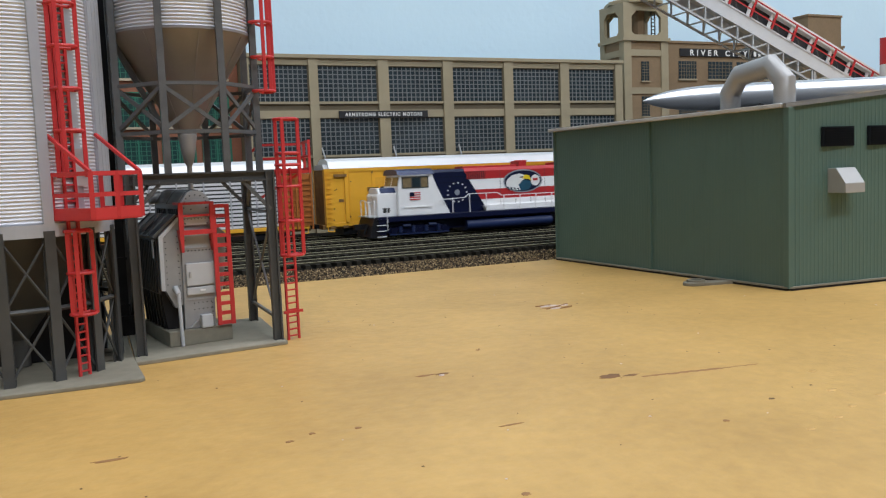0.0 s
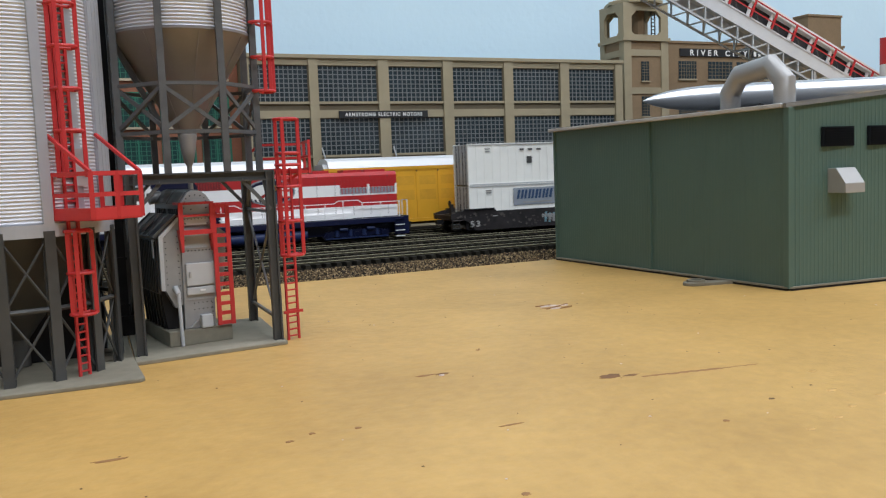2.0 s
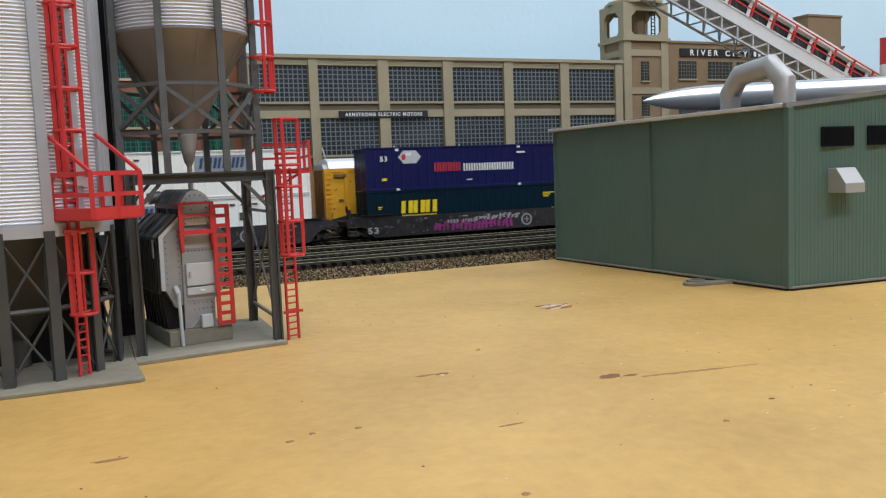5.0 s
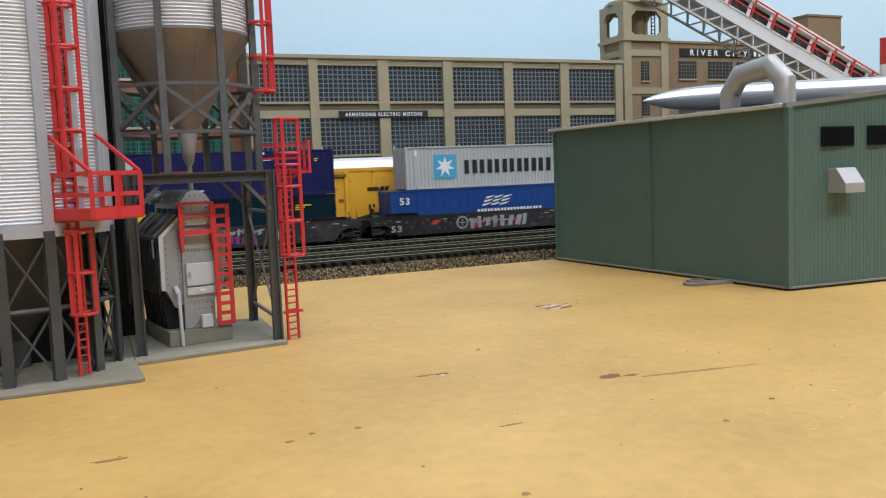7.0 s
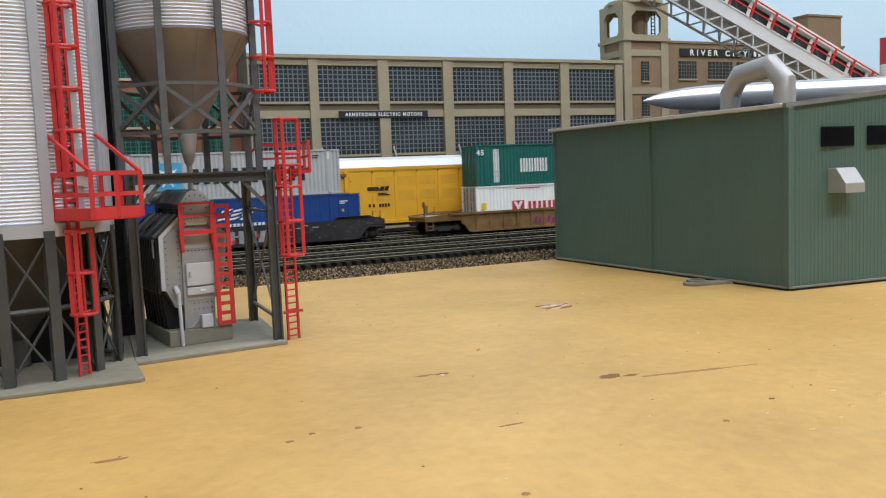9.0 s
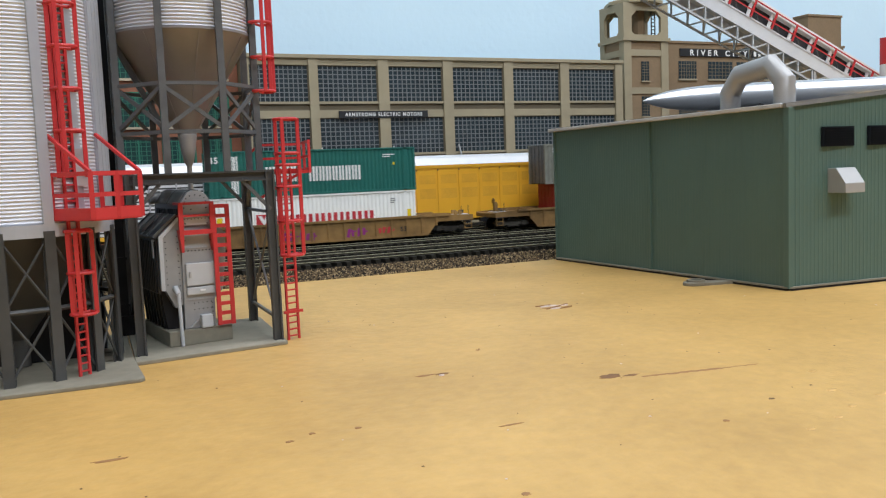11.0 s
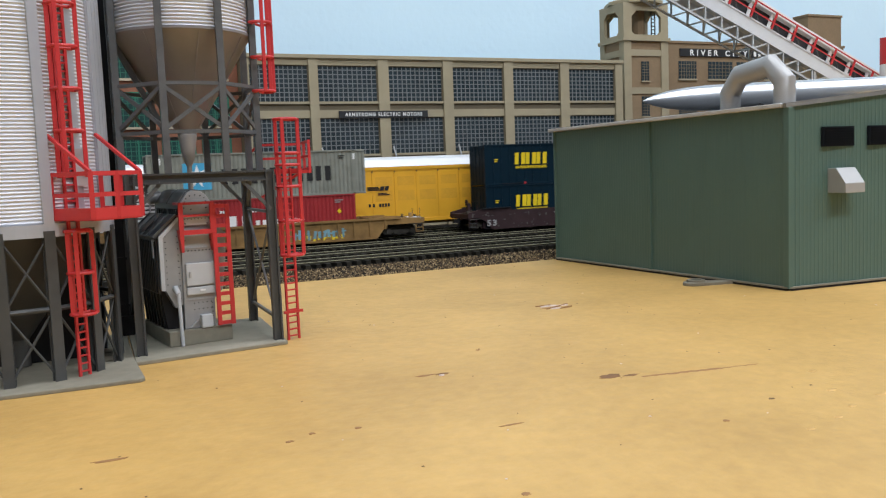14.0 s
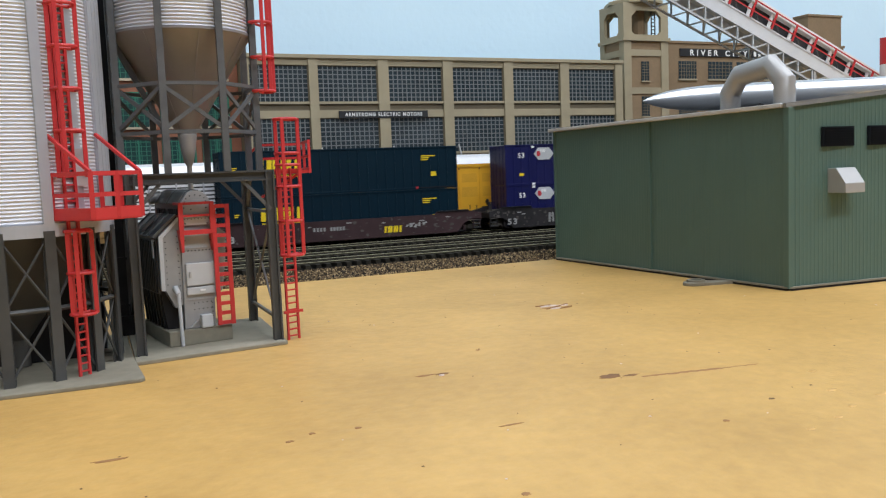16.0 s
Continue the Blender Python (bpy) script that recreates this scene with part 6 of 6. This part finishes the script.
scribble(w4, 20, 37, 10.6, 17.6, "pink", 9)
scribble(w4, 46, 59, 11.4, 17.4, "gred", 10)
lettering("number", "53", 66, -18.05, 14.6, 3.6, 5.0, "sign", w4)
w5 = well_car(1593.0, 126.5, 84.0, "yellowdirty", "weathered yellow ribbed stack well car with blue tag", True)
scribble(w5, 22, 63, 10.4, 18.6, "gblue", 11)
scribble(w5, 26, 62, 9.9, 14.0, "cyel", 12)
decal(w5, "data_plate", [rect(-52, -36, 14.5, 17.5)], -18.05, "cargrey")
w6 = well_car(1868.7, 111.0, 94.5, "carbrown", "dark brown stack well car with white markings", False)
well_marks(w6, 111, 6)
decal(w6, "logo_block", blocks(27.6, 41.7, 12.4, 17.4, 3, 0.05, 0.6), -18.06, "cyel")
scribble(w6, 45, 63, 14.9, 19.3, "ggrey", 14)
w7 = well_car(2098.0, 111.0, 94.5, "cargrey", "dark grey stack well car with pale graffiti", False)
well_marks(w7, 111, 7)
scribble(w7, -56, -30, 11.5, 21, "ggrey", 16)

# ---- locomotive ----
SL0 = 321.5
lo_ = rolling("locomotive", SL0, "white, red and navy diesel locomotive with eagle emblem", "locomotive")


def L(s):
    return s - SL0


part("frame", B(L(209), -17.6, 20.4, L(441), 17.6, 24.4), "navy", lo_, "navy walkway frame", bevel=0.3)
part("pilot", prism(bmesh.new(), [(L(202), 8.9), (L(209.5), 8.9), (L(209.5), 24.4), (L(206.5), 24.4), (L(204), 18)], -17, 17, "y"), "black", lo_, "dark snow plough")
part("rear_pilot", B(L(440.5), -17, 11, L(444.5), 17, 25), "navy", lo_)
part("porch", B(L(203), -12, 24.4, L(211), 12, 25.2), "lightgrey", lo_, "pale grey front step plate")
for yy in (-11.5, -4.0):
    part("porch_rail", beam(bmesh.new(), (L(203.6), yy, 25), (L(203.6), yy, 36.5), 0.9), "locowhite", lo_)
part("porch_rail", beam(bmesh.new(), (L(203.6), -11.5, 36.4), (L(203.6), -4, 36.4), 0.8), "locowhite", lo_)
for yy in (-7.0, 7.0, -5.2):
    part("air_hose", rod(bmesh.new(), (L(203.4), yy, 19), (L(200.4), yy, 11), 0.5, seg=8), "black", lo_)
part("coupler", B(L(195), -2, 15, L(204), 2, 19), "black", lo_)
part("coupler", B(L(444), -2, 15, L(452), 2, 19), "black", lo_)
ns_ = part("nose", prism(bmesh.new(), [(L(210.4), 24.4), (L(227.8), 24.4), (L(227.8), 42.4), (L(211.6), 42.4), (L(210.4), 40.5)], -12.5, 12.5, "y"), "locowhite", lo_, "white nose", bevel=0.5)
part("nose_cap", prism(bmesh.new(), [(-12.5, 42.3), (-8.4, 46.5), (8.4, 46.5), (12.5, 42.3)], L(211.6), L(227.6), "x"), "locowhite", ns_, bevel=0.3)
part("nose_top", prism(bmesh.new(), [(-12.25, 42.75), (-8.7, 46.4), (-8.9, 46.62), (-12.5, 42.95)], L(213.4), L(225.8), "x"), "litnavy", ns_, "navy glare patch")
part("head_lamp", B(L(210), -2.5, 38.2, L(210.6), 2.5, 40.6), "letter", ns_)
part("number_board", B(L(214.8), -12.8, 27.5, L(220.3), -12.4, 31.2), "steel", ns_)
part("nose_door", B(L(210), -5, 25, L(210.5), 3, 37), "locowhite", ns_)
cab = part("cab", prism(bmesh.new(), [(L(226.4), 24.4), (L(256), 24.4), (L(256), 56.2), (L(228.4), 56.2), (L(226.4), 46)], -16.4, 16.4, "y"), "locowhite", lo_, "white cab", bevel=0.6)
rf = [(-16.8, 56.0), (-14.5, 59.2), (-9, 60.6), (9, 60.6), (14.5, 59.2), (16.8, 56.0)]
part("cab_roof", prism(bmesh.new(), rf, L(226.2), L(256.8), "x"), "litnavy", cab, "navy cab roof")
wn = part("side_window", B(L(229.6), -16.62, 45.6, L(252), -16.3, 54.6), "steel", cab, "dark framed cab window")
for a_, b_ in ((230.6, 237.4), (238.4, 244.8), (245.8, 251.0)):
    part("pane", B(L(a_), -16.75, 46.4, L(b_), -16.55, 53.8), "tanglass" if a_ != 238.4 else "glass", wn)
for y0, y1 in ((-14.5, -1.0), (1.0, 14.5)):
    part("windscreen", prism(bmesh.new(), [(L(226.5), 47.6), (L(227.9), 54.4), (L(228.3), 54.4), (L(227), 47.4)], y0, y1, "y"), "tanglass", cab)
part("sun_visor", B(L(227.8), -17.4, 55.0, L(253.8), -16.3, 55.6), "lightgrey", cab)
fl = decal(cab, "flag", [rect(L(235.8), L(244.8), 36.4, 42.4)], -16.5, "letter", "small striped flag")
decal(cab, "flag_stripe", [rect(L(235.8), L(244.8), 36.4 + k * 1.7, 37.3 + k * 1.7) for k in range(4)], -16.65, "gred")
decal(cab, "flag_canton", [rect(L(235.8), L(239.6), 39.4, 42.4)], -16.8, "navy")
bm = B(L(230.8), -17.0, 30.6, L(253.8), -16.3, 31.2)
part("cab_hand_rail", bm, "locowhite", cab)
# hood with painted bands; the sides carry slanted colour boundaries
HY = 11.0
hood = part("hood", prism(bmesh.new(), [(-HY, 24.6), (HY, 24.6), (HY, 57.0), (HY - 2.2, 59.4), (-HY + 2.2, 59.4), (-HY, 57.0)], L(255.6), L(437.5), "x"), "navy", lo_, "navy long hood")


def dx(z):
    """The slanted edge between the navy and the banded paint."""
    return 284.5 + (59.0 - z) * 0.62


for s_ in (-1, 1):
    for nm, z0, z1, mt in (("upper_red_band", 50.4, 57.0, "locored"), ("white_band", 42.0, 50.4, "locowhite"), ("lower_red_band", 34.0, 42.0, "locored"), ("skirt_band", 25.0, 34.0, "locowhite")):
        y0, y1 = (-HY - 0.25, -HY) if s_ < 0 else (HY, HY + 0.25)
        part(nm, prism(bmesh.new(), [(L(dx(z0)), z0), (L(437.7), z0), (L(437.7), z1), (L(dx(z1)), z1)], y0, y1, "y"), mt, hood)
part("red_roof", prism(bmesh.new(), [(-HY - 0.25, 57.0), (-HY + 2.2, 59.7), (HY - 2.2, 59.7), (HY + 0.25, 57.0)], L(286), L(437.7), "x"), "locored", hood, "red hood roof")
part("skirt", prism(bmesh.new(), [(L(303), 24.8), (L(400), 24.8), (L(400), 29.0), (L(301), 29.0)], -15.2, -HY, "y"), "locowhite", hood, "white duct along the walkway")
part("cab_skirt", prism(bmesh.new(), [(L(255.8), 24.7), (L(270), 24.7), (L(267), 31), (L(259.5), 46), (L(255.8), 55)], -15.8, -HY, "y"), "locowhite", hood)
for x0, x1, z0, z1 in ((286, 335, 59.4, 61.2), (372, 385, 59.4, 61.8), (396, 411, 59.4, 61.6), (413, 430, 59.4, 61.6), (338, 345, 59.4, 64.0)):
    part("roof_hatch", B(L(x0), -7.5, z0, L(x1), 7.5, z1), "locored", hood, bevel=0.3)
part("horn", B(L(336), -5, 63.4, L(347), -3, 64.6), "locored", hood)
for a_, b_ in ((392, 413.5), (415.5, 436)):
    part("radiator_screen", B(L(a_), -HY - 0.5, 43.4, L(b_), -HY - 0.2, 47.8), "greypanel", hood, "grey radiator screen")
    part("radiator_grille", B(L(a_), -HY - 0.45, 48.2, L(b_), -HY - 0.2, 54.6), "locored", hood)
    for k in range(8):
        xx = a_ + (b_ - a_) * (k + 0.5) / 8
        part("grille_bar", B(L(xx) - 0.25, -HY - 0.7, 43.4, L(xx) + 0.25, -HY - 0.45, 54.6), "locored", hood)
for z0 in (33.2, 36.4, 48.4, 53.0):
    part("door_seam", B(L(262), -HY - 0.12, z0, L(dx(z0) - 1), -HY, z0 + 0.25), "black", hood)
for k in range(13):
    a_ = 2 * math.pi * k / 13
    part("star", rod(bmesh.new(), (L(279 + 8.4 * math.cos(a_)), -HY - 0.2, 40.5 + 7.6 * math.sin(a_)), (L(279 + 8.4 * math.cos(a_)), -HY, 40.5 + 7.6 * math.sin(a_)), 0.75, seg=5), "letter", hood)
part("star", rod(bmesh.new(), (L(279), -HY - 0.2, 40.5), (L(279), -HY, 40.5), 2.4, seg=8), "greypanel", hood)
for k in range(9):
    xx = 318 + k * 14
    if xx < 436:
        part("door_line", B(L(xx), -HY - 0.34, 27, L(xx) + 0.22, -HY - 0.2, 57), "steel", hood)
# eagle emblem in plain shapes
EX, EZ, EY = L(339.2), 47.4, -HY - 0.3
oval = lambda a, b: [(EX + a * math.cos(2 * math.pi * k / 28), EZ + b * math.sin(2 * math.pi * k / 28)) for k in range(28)]
em = decal(hood, "emblem", [oval(18.4, 9.6)], EY - 0.1, "greypanel", "oval eagle emblem in plain shapes")
decal(em, "emblem_field", [oval(17.2, 8.5)], EY - 0.26, "navy")
decal(em, "emblem_head", [[(EX - 16.2, EZ - 1.5), (EX - 15.0, EZ - 5), (EX - 8, EZ - 7.2), (EX - 1.5, EZ - 7.6), (EX - 4, EZ - 3.5), (EX + 1, EZ + 1.0), (EX + 2.5, EZ + 4.4), (EX - 3, EZ + 6.2), (EX - 10, EZ + 5.0), (EX - 14.5, EZ + 2)]], EY - 0.42, "letter")
decal(em, "emblem_feather", [[(EX - 15.6 + k * 3.1, EZ - 4.2 - k * 0.55), (EX - 13.6 + k * 3.1, EZ - 4.4 - k * 0.55), (EX - 13.2 + k * 3.1, EZ - 8.0 - 0.1 * k)] for k in range(4)], EY - 0.44, "navy")
decal(em, "emblem_eye", [rect(EX - 3.4, EX - 0.4, EZ + 2.6, EZ + 3.6, 0.8)], EY - 0.6, "sign")
decal(em, "emblem_beak", [[(EX - 0.5, EZ + 1.8), (EX + 1.5, EZ + 5.0), (EX + 6, EZ + 4.4), (EX + 7.6, EZ + 0.2), (EX + 5.6, EZ + 1.0), (EX + 2.6, EZ + 1.6)]], EY - 0.58, "cyel")
decal(em, "emblem_body", [[(EX - 4.4, EZ - 3.4), (EX - 0.4, EZ + 0.6), (EX + 6.4, EZ - 0.2), (EX + 8.4, EZ - 3.4), (EX + 5, EZ - 7.4), (EX - 2.2, EZ - 8.2)]], EY - 0.5, "tealpatch")
decal(em, "emblem_disc", [[(EX + 11.6 + 4.4 * math.cos(2 * math.pi * k / 18), EZ + 0.2 + 4.6 * math.sin(2 * math.pi * k / 18)) for k in range(18)]], EY - 0.42, "letter")
decal(em, "emblem_disc_mark", [rect(EX + 9.4, EX + 13.8, EZ - 0.2, EZ + 1.8)], EY - 0.58, "gred")
# walkway hand rails
hr = part("hand_rail", beam(beam(bmesh.new(), (L(262), -17, 35.6), (L(283), -17, 36.4), 0.6), (L(286), -17, 39.0), (L(312), -17, 39.0), 0.6), "locowhite", lo_, "white hand rail")
part("hand_rail", beam(beam(beam(bmesh.new(), (L(283), -17, 36.4), (L(286), -17, 39), 0.6), (L(312), -17, 39), (L(316), -17, 36.6), 0.6), (L(316), -17, 36.6), (L(385), -17, 36.6), 0.6), "locowhite", lo_)
part("hand_rail", beam(beam(beam(beam(bmesh.new(), (L(385), -17, 36.6), (L(388), -17, 38.6), 0.6), (L(388), -17, 38.6), (L(404), -17, 38.6), 0.6), (L(404), -17, 38.6), (L(407), -17, 36.4), 0.6), (L(407), -17, 36.4), (L(438), -17, 36.4), 0.6), "locowhite", lo_)
for s_ in (272, 287, 302, 318, 333, 348, 363, 378, 392, 407, 422, 437):
    part("rail_post", beam(bmesh.new(), (L(s_), -17, 24.6), (L(s_), -17, 36.8 if s_ not in (287, 302, 392) else 38.8), 0.6), "locowhite", lo_)
for xx, y0 in ((206.5, -16.5), (206.5, 16.5), (443.6, -16.5), (443.6, 16.5)):
    part("end_rail", beam(bmesh.new(), (L(xx), y0, 12), (L(xx), y0, 37), 0.6), "locowhite", lo_)
    part("end_rail", beam(beam(bmesh.new(), (L(xx), y0, 37), (L(xx), y0 * 0.35, 37), 0.6), (L(xx), y0 * 0.35, 37), (L(xx), y0 * 0.35, 25), 0.6), "locowhite", lo_)
for a_ in (207.5, 433.0):
    for k in range(4):
        part("step", B(L(a_), -18.6, 9.2 + k * 4.4, L(a_ + 7.5), -16.8, 9.7 + k * 4.4), "locowhite" if k < 3 else "navy", lo_)
    part("step_well", B(L(a_), -16.9, 11, L(a_ + 7.8), -15, 24), "navy", lo_)
part("grab_rail", beam(bmesh.new(), (L(216), -18.2, 14), (L(216), -18.2, 34), 0.5), "locowhite", lo_)
part("underframe", B(L(211), -10, 12.5, L(438), 10, 19.7), "navy", lo_)
tank_pts = [(y * 16.2, 14.2 + z * 5.4) for y, z in [(math.copysign(abs(math.cos(k * math.pi / 12)) ** 0.55, math.cos(k * math.pi / 12)), math.copysign(abs(math.sin(k * math.pi / 12)) ** 0.8, math.sin(k * math.pi / 12))) for k in range(24)]]
part("fuel_tank", prism(bmesh.new(), tank_pts, L(285), L(364), "x"), "litnavy", lo_, "rounded navy fuel tank", smooth=True)
part("front_grille", B(L(287.5), -HY - 0.5, 50.6, L(304.5), -HY - 0.2, 56.8), "grillered", hood, "dark red grille")
for k in range(9):
    part("grille_bar", B(L(288.4 + k * 1.9), -HY - 0.7, 50.8, L(288.8 + k * 1.9), -HY - 0.45, 56.6), "locored", hood)
for tx in (244, 403):
    for k in (-16, -5.5, 5.5, 16):
        part("spring", rod(bmesh.new(), (L(tx + k), -14.2, 11.6), (L(tx + k), -14.2, 16.4), 1.5, seg=10), "litnavy", lo_, smooth=True)
    for k in (-10.7, 10.7):
        part("brake_cylinder", rod(bmesh.new(), (L(tx + k - 3), -14.6, 16.8), (L(tx + k + 3), -14.6, 16.8), 1.3, seg=10), "litnavy", lo_, smooth=True)
    part("equaliser", B(L(tx - 25), -14.9, 9.9, L(tx + 25), -14.2, 10.8), "litnavy", lo_)
part("air_tank", rod(bmesh.new(), (L(287), -15.2, 21.4), (L(362), -15.2, 21.4), 1.8, seg=14), "navy", lo_, smooth=True)
truck(lo_, L(244), 3, 21.5, "navy", 5.2)
truck(lo_, L(403), 3, 21.5, "navy", 5.2)


def motions():
    """The train rolls to the left at an even pace, its wheels turning with it."""
    times = [0.0, 0.0334, 0.1] + [0.5 * k for k in range(1, 32)] + [15.9, 15.9667, 16.0]
    for ob, s0 in MOVERS:
        walk(ob, [(t, pose((s0 - SPEED * t) * MM, TRAIN_Y * MM, 8 * MM)) for t in times])
    for w, wx, r in WHEELS:
        turn = math.degrees(SPEED / r)
        walk(w, [(k / 30, pose(wx * MM, 0, (r + 0.1) * MM, 0, (-turn * k / 30) % 360, 0)) for k in range(481)])


motions()
